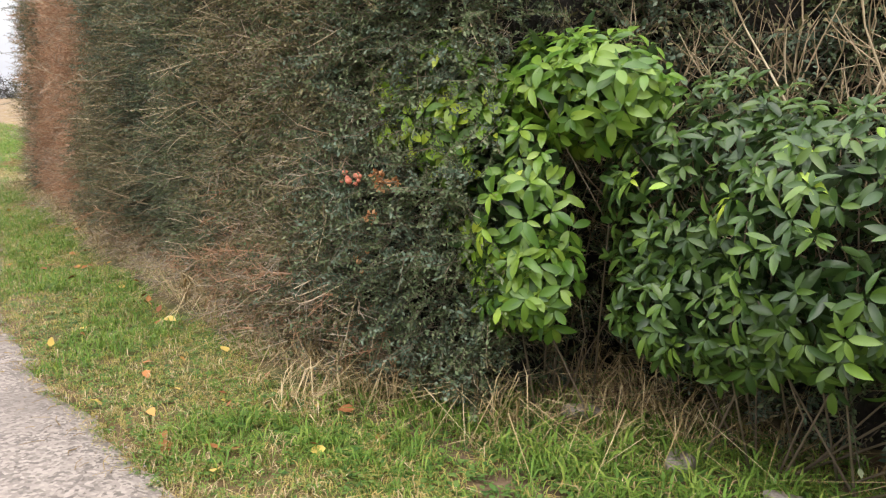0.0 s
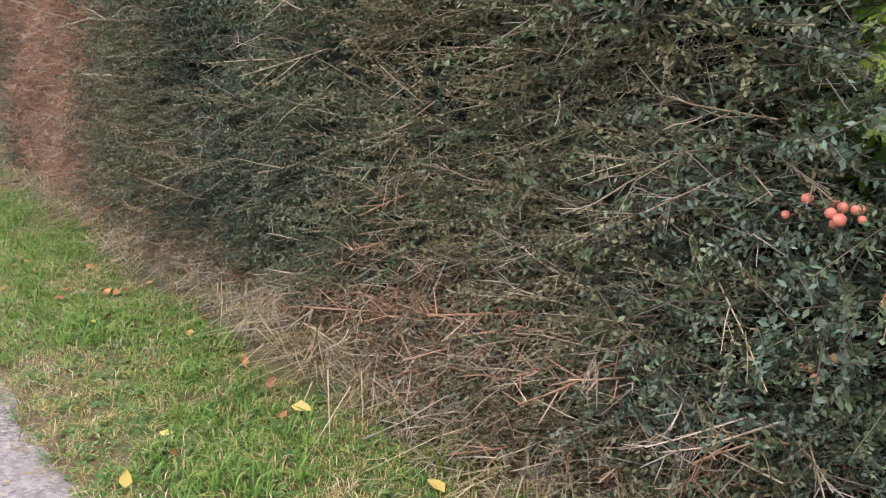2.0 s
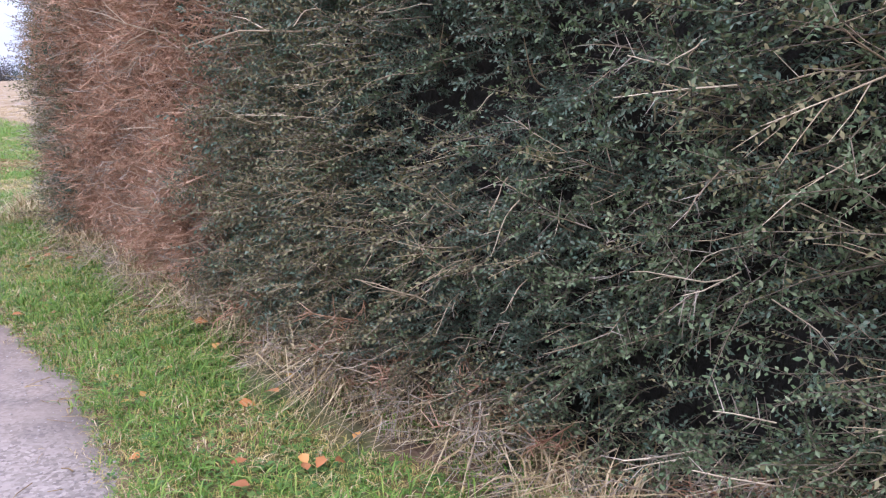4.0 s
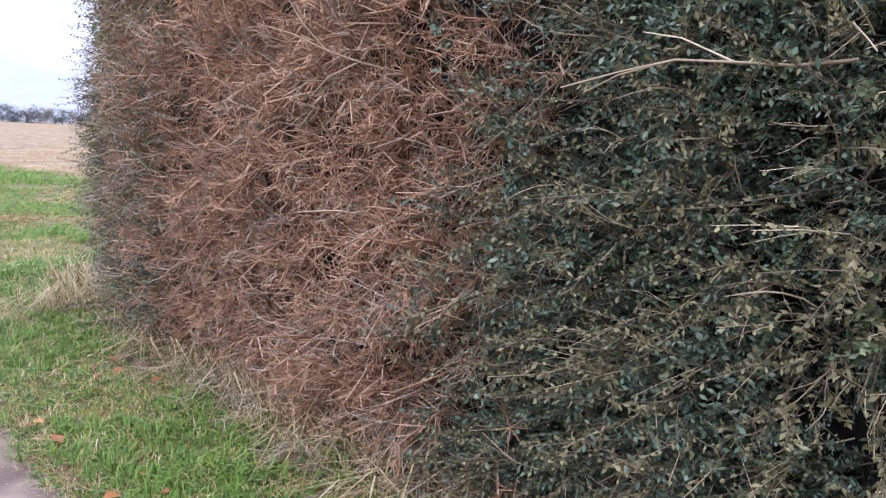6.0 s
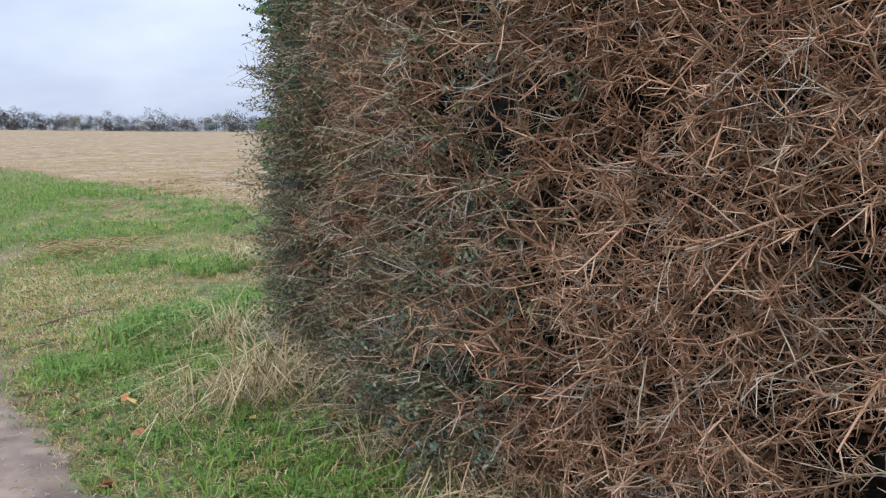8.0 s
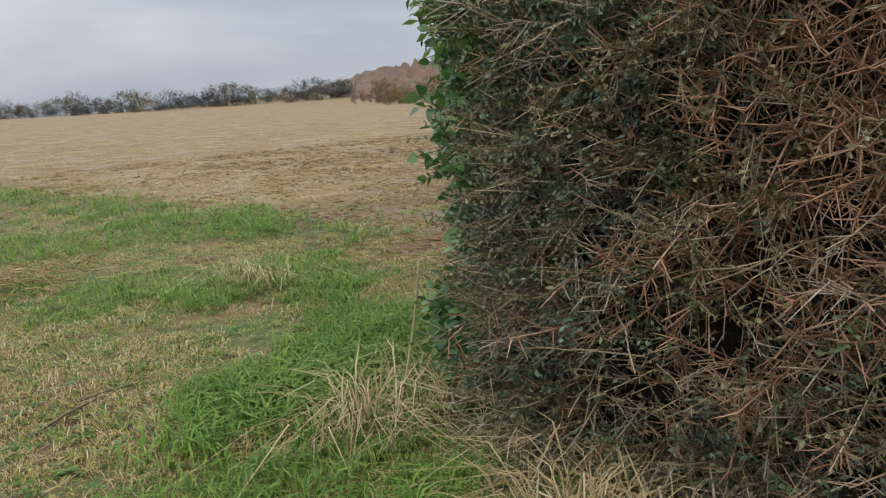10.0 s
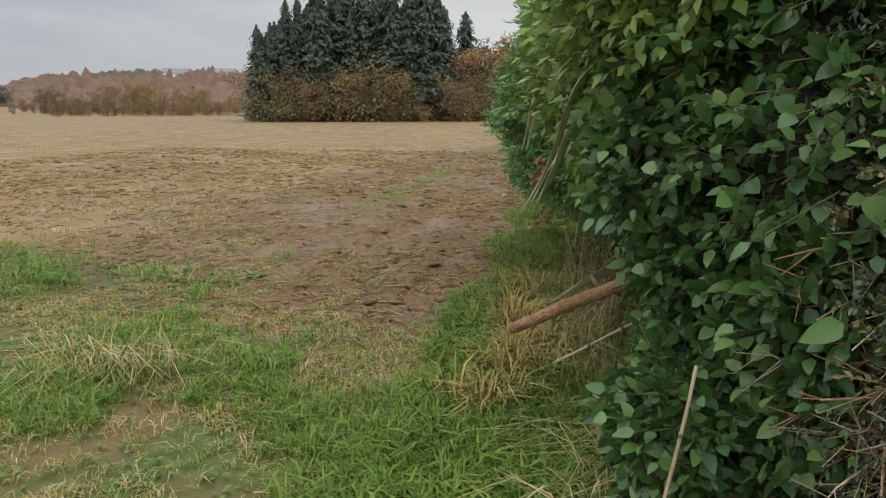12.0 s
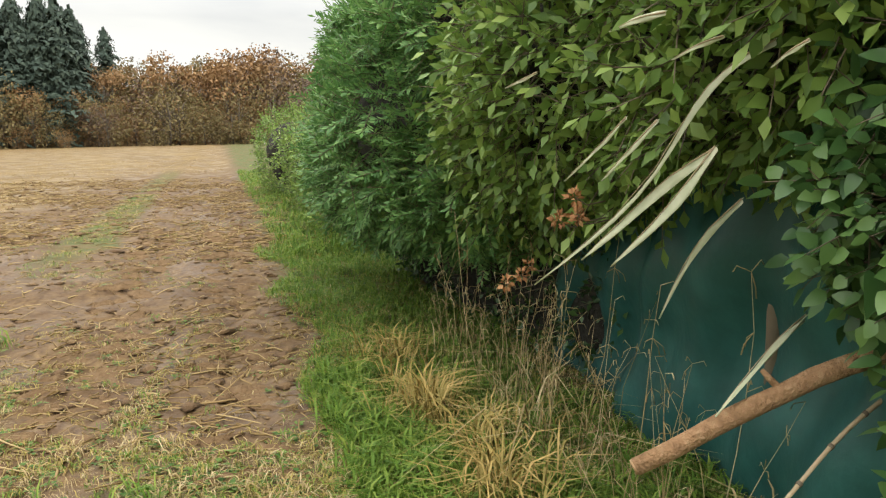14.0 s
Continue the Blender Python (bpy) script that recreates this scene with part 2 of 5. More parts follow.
    worn = mix_col(t, noise_fac(t, co, 2.2, 0.48, 0.75), chips, (0.205, 0.172, 0.142))
    worn = mix_col(t, noise_fac(t, co, 0.7, 0.52, 0.72), worn, (0.13, 0.105, 0.085))
    xyz = t.nodes.new("ShaderNodeSeparateXYZ")
    link(t, co, "Object", xyz, 0)
    r = t.nodes.new("ShaderNodeMapRange")
    r.inputs[1].default_value, r.inputs[2].default_value = 6.5, 10.5
    link(t, xyz, 1, r, 0)
    dust = mix_col(t, noise_fac(t, co, 5, 0.35, 0.65), (0.1, 0.066, 0.043), (0.22, 0.157, 0.108))
    c = mix_col(t, r.outputs[0], worn, dust)
    t.links.new(c, p.inputs["Base Color"])
    p.inputs["Roughness"].default_value = 0.8
    b = t.nodes.new("ShaderNodeBump")
    b.inputs["Strength"].default_value, b.inputs["Distance"].default_value = 0.25, 0.004
    link(t, v, "Distance", b, "Height")
    link(t, b, 0, p, "Normal")
    return m


M_GROUND, M_LANE = ground_material(), lane_material()

# ---- mesh helpers ----
rng = np.random.default_rng(7)


def build(name, V, F, MI, mats, parent=None, label="", smooth=False):
    """One mesh object out of triangles given as arrays."""
    me = bpy.data.meshes.new(name)
    V, F = np.asarray(V, np.float32), np.asarray(F, np.int32)
    me.vertices.add(len(V))
    me.vertices.foreach_set("co", V.ravel())
    me.loops.add(F.size)
    me.loops.foreach_set("vertex_index", F.ravel())
    me.polygons.add(len(F))
    me.polygons.foreach_set("loop_start", np.arange(0, F.size, 3, dtype=np.int32))
    if MI is not None:
        me.polygons.foreach_set("material_index", np.asarray(MI, np.int32))
    if smooth:
        me.polygons.foreach_set("use_smooth", np.ones(len(F), bool))
    for m in mats:
        me.materials.append(m)
    me.update(calc_edges=True)
    ob = new(name, me)
    if parent:
        ob.parent = parent
    if label:
        tagged(ob, label)
    return ob


def part(name, bm, mat, parent, label=""):
    me = bpy.data.meshes.new(name)
    bm.to_mesh(me)
    bm.free()
    me.materials.append(mat)
    ob = new(name, me)
    ob.parent = parent
    if label:
        tagged(ob, label)
    return ob


def thing(name, place, label, category, group="", kind=""):
    ob = new(name)
    ob.location = place
    ob.empty_display_size = 0.1
    return tagged(ob, label, category, group, kind)


def join(parts):
    """Joins (V, F, MI) triples into one."""
    V, F, I, n = [], [], [], 0
    for v, f, i in parts:
        V.append(v), F.append(np.asarray(f) + n), I.append(i)
        n += len(v)
    return np.concatenate(V), np.concatenate(F), np.concatenate(I)


def tube(pts, r0, r1, sides=3, mi=0, caps=True):
    """A tapered tube along points."""
    pts = np.asarray(pts, float)
    n = len(pts)
    tan = np.gradient(pts, axis=0)
    tan /= np.linalg.norm(tan, axis=1)[:, None] + 1e-9
    ref = np.where(np.abs(tan[:, 2:3]) > 0.9, [[1.0, 0, 0]], [[0, 0, 1.0]])
    a = np.cross(tan, ref)
    a /= np.linalg.norm(a, axis=1)[:, None]
    b = np.cross(tan, a)
    rad = np.linspace(r0, r1, n)[:, None, None]
    th = np.arange(sides) * 2 * np.pi / sides
    ring = pts[:, None] + rad * (np.cos(th)[None, :, None] * a[:, None] + np.sin(th)[None, :, None] * b[:, None])
    F = []
    for i in range(n - 1):
        for k in range(sides):
            p, q = i * sides + k, i * sides + (k + 1) % sides
            F += [(p, q, q + sides), (p, q + sides, p + sides)]
    for k in range(1, sides - 1) if caps else ():
        F += [(0, k + 1, k), ((n - 1) * sides, (n - 1) * sides + k, (n - 1) * sides + k + 1)]
    return ring.reshape(-1, 3), np.array(F), np.full(len(F), mi)


def small_leaf(base, d, side, L, W, mi=0):
    """A diamond leaf of two folded triangles."""
    base, d, side = np.asarray(base), np.asarray(d), np.asarray(side)
    nrm = np.cross(d, side)
    V = np.array([base, base + d * L * 0.5 + side * W * 0.5 + nrm * W * 0.18, base + d * L, base + d * L * 0.5 - side * W * 0.5 + nrm * W * 0.18])
    return V, np.array([(0, 1, 2), (0, 2, 3)]), np.array([mi, mi])


def leaf_shape(L, W, fold=0.18, droop=0.15, mi=0, tip=0.5, steps=4, stalk=0.12):
    """A broad leaf along +x with a sunk midrib, curved down towards its tip."""
    V, F = [], []
    for i in range(steps + 1):
        u = i / steps
        w = W * 0.5 * math.sin(math.pi * u ** tip) ** 0.62 if 0 < u < 1 else W * 0.02
        x, z = L * (stalk + u), -droop * L * u * u
        V += [(x, -w, z + fold * w), (x, 0, z), (x, w, z + fold * w)]
    for i in range(steps):
        for k in (0, 1):
            p = i * 3 + k
            F += [(p, p + 3, p + 4), (p, p + 4, p + 1)]
    return np.array(V, float), np.array(F), np.full(len(F), mi)


def unit(v):
    v = np.asarray(v, float)
    return v / (np.linalg.norm(v, axis=-1, keepdims=True) + 1e-9)


def turns(d, up=None, roll=None):
    """Rotations that take +x to the directions d, and +z near up."""
    d = unit(d)
    u = np.tile([0.0, 0, 1.0], (len(d), 1)) if up is None else np.asarray(up, float)
    y = np.cross(u, d)
    bad = np.linalg.norm(y, axis=1) < 1e-3
    y[bad] = [0, 1, 0]
    y = unit(y)
    z = np.cross(d, y)
    if roll is not None:
        c, s = np.cos(roll)[:, None], np.sin(roll)[:, None]
        y, z = c * y + s * z, c * z - s * y
    return np.stack([d, y, z], axis=2)


def scatter(tmpl, pick, pos, rot, size):
    """Copies of the templates at the places, turned and sized, as one set of triangles."""
    out = []
    for k, (v, f, mi) in enumerate(tmpl):
        s = np.flatnonzero(pick == k)
        if not len(s):
            continue
        vv = np.einsum("nij,mj->nmi", rot[s], v) * size[s][:, None, None] + pos[s][:, None]
        ff = f[None] + (np.arange(len(s)) * len(v))[:, None, None]
        out.append((vv.reshape(-1, 3), ff.reshape(-1, 3), np.tile(mi, len(s))))
    return join(out)


def rough_noise(p, f, seed=0.0):
    """Smooth sums of sines over places, about -1 to 1."""
    p = np.asarray(p, float) * f
    x, y, z = p[..., 0] + seed, p[..., 1] + seed * 1.7, p[..., 2] - seed
    return (np.sin(x * 1.0 + 1.3 * np.sin(y * 0.7 + z)) + np.sin(y * 1.3 + 1.1 * np.sin(z * 0.9 + x * 0.6) + 2) + np.sin(z * 1.1 + 1.4 * np.sin(x * 0.8 - y * 0.5) + 4)) / 3


def step(a, b, v):
    u = np.clip((np.asarray(v, float) - a) / (b - a), 0, 1)
    return u * u * (3 - 2 * u)


# ---- the lie of the land ----
def lane_edge(y):
    return 0.68 + 0.1 * step(4.4, 3.0, y) + 0.025 * np.sin(y * 0.9) + 0.38 * step(6.3, 8.8, y) + 0.04 * step(10, 14, y) + 0.22 * step(13.9, 15.6, y) + 0.1 * step(16, 18, y) - 2.2 * step(18, 24, y)


def land(x, y):
    """Height of the ground."""
    x, y = np.asarray(x, float), np.asarray(y, float)
    p = np.stack([x, y, 0 * x], -1)
    edge = lane_edge(y)
    z = 0.012 * rough_noise(p, 2.3) + 0.01 * rough_noise(p, 5.1, 3)
    verge = step(0.0, 0.5, x - edge) * step(14.5, 12.5, y)
    z = z + verge * (0.04 + 0.1 * step(7, 9, y) * step(0.2, 1.0, x - edge))
    z = np.where((x < edge + 0.02) & (y < 60), -0.03, z)
    v = y - (15.1 + 0.105 * (x - 5))
    rut = step(4, 6, x) * (np.exp(-((v - 0.75) / 0.26) ** 2) + np.exp(-((v - 1.65) / 0.26) ** 2) + np.exp(-((v - 3.6) / 0.4) ** 2))
    z = z - 0.05 * rut
    # tyre lugs pressed into the two near wheel tracks
    for vc in (0.75, 1.65):
        lug = np.sin(20.0 * (x + 0.9 * np.abs(v - vc)) + 1.5 * rough_noise(p, 1.7, 14))
        z = z + 0.022 * step(-0.1, 0.5, lug) * np.exp(-((v - vc) / 0.34) ** 4) * step(4.6, 6.0, x) * step(22, 14, x)
    z = z + (0.03 * rough_noise(p, 3.7, 9) + 0.025 * rough_noise(p, 9.0, 10)) * step(5, 8, x) * step(14.5, 15.5, y)
    z = z + (0.013 * np.abs(rough_noise(p, 14.0, 12)) + 0.01 * rough_noise(p, 21.0, 13)) * step(4.0, 6.0, x) * step(14.7, 15.4, y) * step(26, 18, x)
    r = np.hypot(x, y - 13)
    z = z + 1.0 * step(50, 300, r)
    for hx, hy, hr, hh in ((330, 255, 95, 9), (420, 190, 120, 12), (250, 290, 70, 2)):
        z = z + hh * np.exp(-(((x - hx) ** 2 + (y - hy) ** 2) / hr ** 2))
    return z


def zones(x, y):
    """Weights of turf, mud and stubble."""
    p = np.stack([x, y, 0 * x], -1)
    n = 0.6 * rough_noise(p, 1.1, 5) + 0.5 * rough_noise(p, 2.9, 8)
    v = y - (15.1 + 0.105 * (x - 5))
    edge_x = 4.9 + 2.3 * step(1.6, 5.0, v)
    field = step(-0.9, 0.9, x - edge_x + 0.8 * n) * step(-0.05, 0.4, v + 0.2 * n)
    strip = 0.9 * step(9.5, 12.5, x + n) * (step(2.1, 2.4, v + 0.2 * n) - step(2.85, 3.15, v + 0.2 * n)) * step(-0.6, 0.1, n + 0.15)
    stub = field * step(3.6, 6.5, v + 1.2 * n + 0.02 * x) * (1 - strip)
    mud = field * (1 - strip)
    bare = step(0.5, 0.85, rough_noise(p, 2.1, 21)) * step(14.2, 15.2, y) * step(6, 4, x)
    bare = np.maximum(0.8 * bare, step(0.35, 0.8, np.exp(-((x - 1.75) ** 2 / 0.5 + (y - 15.8) ** 2 / 0.9)) + 0.4 * n))
    mud = np.maximum(mud, bare)
    fringe = step(0.4, 0.05, x - lane_edge(y) + 0.25 * n) * step(20, 17, y) * step(-3.2, -2.6, x)
    mud = np.maximum(mud, 0.85 * fringe)
    under = step(1.62, 1.85, x) * step(13.6, 13.2, y) * step(-40, -30, y)
    under = under * step(3.6, 3.2, x)
    turf = np.clip(1 - field + strip - under * 0.8, 0, 1)
    far_off = step(26, 45, x)
    stub = np.maximum(stub, field * far_off)
    return turf, mud, stub


def grid_axis(lo, hi, fine, far):
    a = np.arange(lo, hi + fine, fine)
    g = np.geomspace(fine * 1.4, far, 42)
    return np.concatenate([lo - np.cumsum(g)[::-1], a, a[-1] + np.cumsum(g)])


def with_fine(a, lo, hi, fine):
    return np.concatenate([a[a < lo], np.arange(lo, hi, fine), a[a >= hi]])


gx, gy = with_fine(grid_axis(-3, 20, 0.1, 330), 4.4, 13, 0.045), with_fine(grid_axis(-2, 25, 0.1, 330), 15.0, 18.0, 0.045)
GX, GY = np.meshgrid(gx, gy, indexing="ij")
GZ = land(GX, GY)
nx, ny = GX.shape
idx = np.arange(nx * ny).reshape(nx, ny)
q = np.stack([idx[:-1, :-1], idx[1:, :-1], idx[1:, 1:], idx[:-1, 1:]], -1).reshape(-1, 4)
gv = np.stack([GX, GY, GZ], -1).reshape(-1, 3)
ground = build("ground", gv, np.concatenate([q[:, [0, 1, 2]], q[:, [0, 2, 3]]]), None, [M_GROUND], smooth=True)
tagged(ground, "grassy headland, muddy track and pale stubble field", "ground", kind="structure")
zt, zm, zs = zones(GX.ravel(), GY.ravel())
col = ground.data.color_attributes.new("zone", "FLOAT_COLOR", "POINT")
col.data.foreach_set("color", np.stack([zt, zm, zs, np.ones_like(zt)], -1).astype(np.float32).ravel())

# lane: a cambered slab that follows its worn edge
ys = np.concatenate([np.arange(-30, 20, 0.12), np.arange(20, 61, 1.0)])
LV, LF = [], []
cols_n = 24
for i, y in enumerate(ys):
    e = float(lane_edge(y)) + 0.025 * math.sin(y * 5.3) + 0.02 * math.sin(y * 11.7 + 1) + random.uniform(-0.03, 0.03)
    for k in range(cols_n + 1):
        u = k / cols_n
        x = -2.4 + u * (e + 2.4)
        LV.append((x, y, 0.012 + 0.03 * math.sin(math.pi * u) + 0.004 * math.sin(x * 9 + y * 7) - (0.03 if k in (0, cols_n) else 0)))
for i in range(len(ys) - 1):
    for k in range(cols_n):
        p = i * (cols_n + 1) + k
        LF += [(p, p + 1, p + cols_n + 2), (p, p + cols_n + 2, p + cols_n + 1)]
lane = build("road", LV, LF, None, [M_LANE], smooth=True)
tagged(lane, "worn grey chip-sealed lane with a ragged grass edge", "road", kind="structure")

# ---- twig and spray shapes ----
def leafy_twig(seed, length, n, L, W, leaf_mi, stem_mi, side=2, bend=0.25):
    """A small-leaved twig along +x with short side shoots."""
    r = np.random.default_rng(seed)
    out = []
    flat = r.random() * 6.28

    def shoot(p0, d, ln, cnt, rad):
        k = r.normal(0, bend, 3)
        pts = [p0 + d * ln * u + k * ln * u * u * 0.5 for u in np.linspace(0, 1, 3)]
        out.append(tube(pts, rad, rad * 0.4, 3, stem_mi, False))
        for i in range(cnt):
            u = 0.12 + 0.88 * (i + r.random() * 0.7) / cnt
            p = p0 + d * ln * u + k * ln * u * u * 0.5
            ang = flat + math.pi * (i % 2) + r.normal(0, 0.45)
            a = unit(np.cross(d, [0, math.cos(ang), math.sin(ang)]))
            ld = unit(d * 0.55 + a * r.uniform(0.5, 1.0))
            sd = unit(np.cross(ld, r.normal(0, 1, 3)))
            out.append(small_leaf(p, ld, sd, L * r.uniform(0.6, 1.25), W * r.uniform(0.7, 1.2), leaf_mi))

    shoot(np.zeros(3), np.array([1.0, 0, 0]), length, n, 0.0022)
    for s in range(side):
        d = unit([1, r.normal(0, 0.6), r.normal(0, 0.6)])
        shoot(np.array([length * r.uniform(0.2, 0.6), 0, 0]), d, length * r.uniform(0.3, 0.5), n // 3, 0.0014)
    return join(out)


def dead_spray(seed, length, n, mi, stem_mi, wide=0.9, rad=0.0013):
    """A dead spray: a stem with many fine bare twiglets."""
    r = np.random.default_rng(seed)
    k = r.normal(0, 0.25, 3)
    axis = [np.array([1.0, 0, 0]) * length * u + k * length * u * u * 0.5 for u in np.linspace(0, 1, 4)]
    out = [tube(axis[::3] if rad < 0.001 else [axis[0], axis[2], axis[3]], rad * 1.6, rad, 3, stem_mi, False)]
    for i in range(n):
        u = r.uniform(0.1, 1)
        p = np.array([1.0, 0, 0]) * length * u + k * length * u * u * 0.5
        d = unit([r.uniform(0.3, 1), r.normal(0, wide), r.normal(0, wide)])
        ln = length * r.uniform(0.18, 0.5)
        out.append(tube([p, p + d * ln + r.normal(0, 0.1, 3) * ln], rad, rad * 0.5, 3, mi, False))
    return join(out)


def bare_stem(seed, length, rad, mi, forks=2):
    r = np.random.default_rng(seed)
    pts = [np.zeros(3)]
    d = np.array([1.0, 0, 0])
    for i in range(5):
        d = unit(d + r.normal(0, 0.16, 3))
        pts.append(pts[-1] + d * length / 5)
    out = [tube(pts, rad, rad * 0.4, 4, mi, False)]
    for i in range(forks):
        p = pts[2 + i]
        e = unit(d + r.normal(0, 0.5, 3))
        out.append(tube([p, p + e * length * 0.2, p + e * length * 0.35 + r.normal(0, 0.02, 3)], rad * 0.6, rad * 0.3, 3, mi, False))
    return join(out)


# materials of the hedge, by index in its templates
HM = [M_HEDGE, M_GLAUC, M_OLIVE, M_DEAD, M_DEADG, M_TAN, M_STEM]
T_GREEN = [leafy_twig(10 + i, 0.2 + 0.02 * i, 28, 0.019, 0.009, 0, 6) for i in range(6)]
T_GLAUC = [leafy_twig(20 + i, 0.15 + 0.02 * i, 24, 0.019, 0.0095, 1, 6) for i in range(6)]
T_OLIVE = [leafy_twig(30 + i, 0.22 + 0.025 * i, 20, 0.018, 0.0085, 2, 5 if i % 3 == 0 else 6, 2, 0.18) for i in range(6)]
T_DEAD = [dead_spray(40 + i, 0.13 + 0.02 * i, 12, 3, 3, 1.0, 0.0024) for i in range(6)]
T_DEADG = [dead_spray(50 + i, 0.15 + 0.02 * i, 8, 4, 5, 0.6, 0.0016) for i in range(5)]
T_TAN = [bare_stem(60 + i, 0.16 + 0.04 * i, 0.0028, 5, 1) for i in range(5)]
T_LONG = [bare_stem(70 + i, 0.45 + 0.08 * i, 0.006, 5, 2) for i in range(5)]
HEDGE_T = T_GREEN + T_GLAUC + T_OLIVE + T_DEAD + T_DEADG + T_TAN + T_LONG
BASE = dict(green=(0, 6), glauc=(6, 6), olive=(12, 6), dead=(18, 6), deadg=(24, 5), tan=(29, 5), long=(34, 5))


def n3(y, z, f, s):
    return rough_noise(np.stack([0 * y, y, z], -1), f, s)


def hedge_face(y, z):
    """How far out the clipped face stands."""
    p = np.stack([0 * y, y, z], -1)
    x = 1.93 + 0.013 * (y - 4) + 0.1 * step(0.45, 0.05, z) + 0.085 * rough_noise(p, 2.4, 2) + 0.05 * rough_noise(p, 6.0, 4) + 0.04 * rough_noise(p, 13.0, 5)
    x = x + 0.22 * step(3.3, 2.7, y) + 0.27 * np.clip(y - 11.5, 0, 2.2) + 0.5 * np.clip(y - 13.25, 0, 0.4) + 0.25 * step(2.6, 3.2, z)
    return x


def dead_share(y, z):
    p = np.stack([0 * y, y, z], -1)
    n = 0.35 * rough_noise(p, 2.2, 11) + 0.2 * rough_noise(p, 5, 12)
    lean = 0.45 * (z - 1.0)
    return step(8.45, 8.95, y + n - lean * -0.35) * step(11.5, 10.9, y + n)


def place_twigs(kind, n, y0, y1, z0, z1, keep, spread, depth, droop=-0.05, size=(0.95, 1.45)):
    """Twigs of one kind over a stretch of the face, thinned by keep(y, z)."""
    y, z = rng.uniform(y0, y1, n), z0 + (z1 - z0) * rng.random(n) ** 1.0
    holes = step(-0.5, -0.05, 0.55 * n3(y, z, 3.6, 91) + 0.55 * n3(y, z, 8.7, 92))
    ok = rng.random(n) < keep(y, z) * np.where(z > 2.6, 0.6, 1) * (0.35 + 0.65 * holes)
    y, z = y[ok], z[ok]
    m = len(y)
    x = hedge_face(y, z) + rng.uniform(depth[0], depth[1], m)
    out_y = -0.5 * step(3.3, 2.8, y) + 0.8 * step(12.8, 13.6, y)
    comb = step(6.6, 4.6, y) * step(2.6, 3.2, y)
    along = comb * rng.choice([1.5, 1.1, 0.7, -0.8], m)
    d = np.stack([-1 + 0.4 * comb, rng.normal(0, spread, m) + out_y + along, rng.normal(droop, spread * 0.75, m) - 0.12 * comb + 0.6 * step(2.7, 3.2, z)], -1)
    a, cnt = BASE[kind]
    pick = a + rng.integers(0, cnt, m)
    return scatter(HEDGE_T, pick, np.stack([x, y, z], -1), turns(d, roll=rng.uniform(0, 6.28, m)), rng.uniform(*size, m))


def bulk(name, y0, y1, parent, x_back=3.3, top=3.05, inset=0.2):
    """The dense inside of the hedge, solid and uneven behind its face, shade painted near-black."""
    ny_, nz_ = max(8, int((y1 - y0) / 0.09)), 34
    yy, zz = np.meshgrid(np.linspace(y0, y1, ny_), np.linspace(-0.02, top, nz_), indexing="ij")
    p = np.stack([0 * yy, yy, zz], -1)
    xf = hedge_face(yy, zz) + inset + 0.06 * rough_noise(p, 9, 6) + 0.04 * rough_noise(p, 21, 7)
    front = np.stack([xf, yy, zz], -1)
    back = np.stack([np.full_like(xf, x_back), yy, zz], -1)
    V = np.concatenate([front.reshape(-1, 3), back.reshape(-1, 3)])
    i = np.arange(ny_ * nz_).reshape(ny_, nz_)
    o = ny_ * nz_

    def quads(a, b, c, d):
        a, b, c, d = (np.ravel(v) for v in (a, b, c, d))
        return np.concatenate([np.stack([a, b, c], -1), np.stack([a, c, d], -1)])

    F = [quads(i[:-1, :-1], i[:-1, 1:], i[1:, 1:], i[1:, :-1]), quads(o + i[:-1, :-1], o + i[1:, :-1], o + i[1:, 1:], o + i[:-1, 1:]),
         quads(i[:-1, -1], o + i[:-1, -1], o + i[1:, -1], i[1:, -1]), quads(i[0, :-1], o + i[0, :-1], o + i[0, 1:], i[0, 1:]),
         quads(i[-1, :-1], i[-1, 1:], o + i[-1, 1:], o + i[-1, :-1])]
    return build(name, V, np.concatenate(F), None, [M_CORE], parent, "dense inner branches as solid core, shade painted in near-black colour")


ALL = [M for M in HM]


def hedge_part(name, pieces, parent, label):
    V, F, I = join(pieces)
    ob = build(name, V, F, I, ALL, parent, label)
    ob["kind"] = "stuff"
    return ob


# live stretch of the hedge
live = thing("hedge", (0, 0, 0), "tall clipped small-leaved green hedge with tan twig ends beside the lane", "hedge", "lane hedge")
bulk("shade_core", 2.75, 8.7, live, inset=0.26)
tan_band = lambda y, z: np.clip(0.5 + 0.9 * n3(y, z, 1.3, 31) + 0.4 * step(6.5, 4.0, y), 0.08, 1)
live_y = lambda y, z: 1 - dead_share(y, z)
near = lambda y, z: np.where(y < 6.2, 1.0, 0.8)
glauc = lambda y, z: np.clip(0.25 + step(5.6, 7.2, y) + 0.15 * step(3.9, 3.2, y) + 0.5 * n3(y, z, 1.7, 33) - 0.5 * step(0.5, 0.2, z), 0.05, 1)
hedge_part("leafy_growth", [place_twigs("green", 7500, 2.6, 9.4, 0.12, 3.1, lambda y, z: live_y(y, z) * (1.05 - glauc(y, z) * 0.8), 0.42, (-0.02, 0.2), -0.05, (0.85, 1.3)),
                           place_twigs("glauc", 9500, 2.6, 9.6, 0.12, 3.1, lambda y, z: live_y(y, z) * glauc(y, z), 0.45, (-0.02, 0.24), -0.05, (0.65, 1.1)),
                           place_twigs("glauc", 500, 2.6, 3.8, 0.12, 2.4, live_y, 0.4, (-0.08, 0.15), -0.05, (1.0, 1.6)),
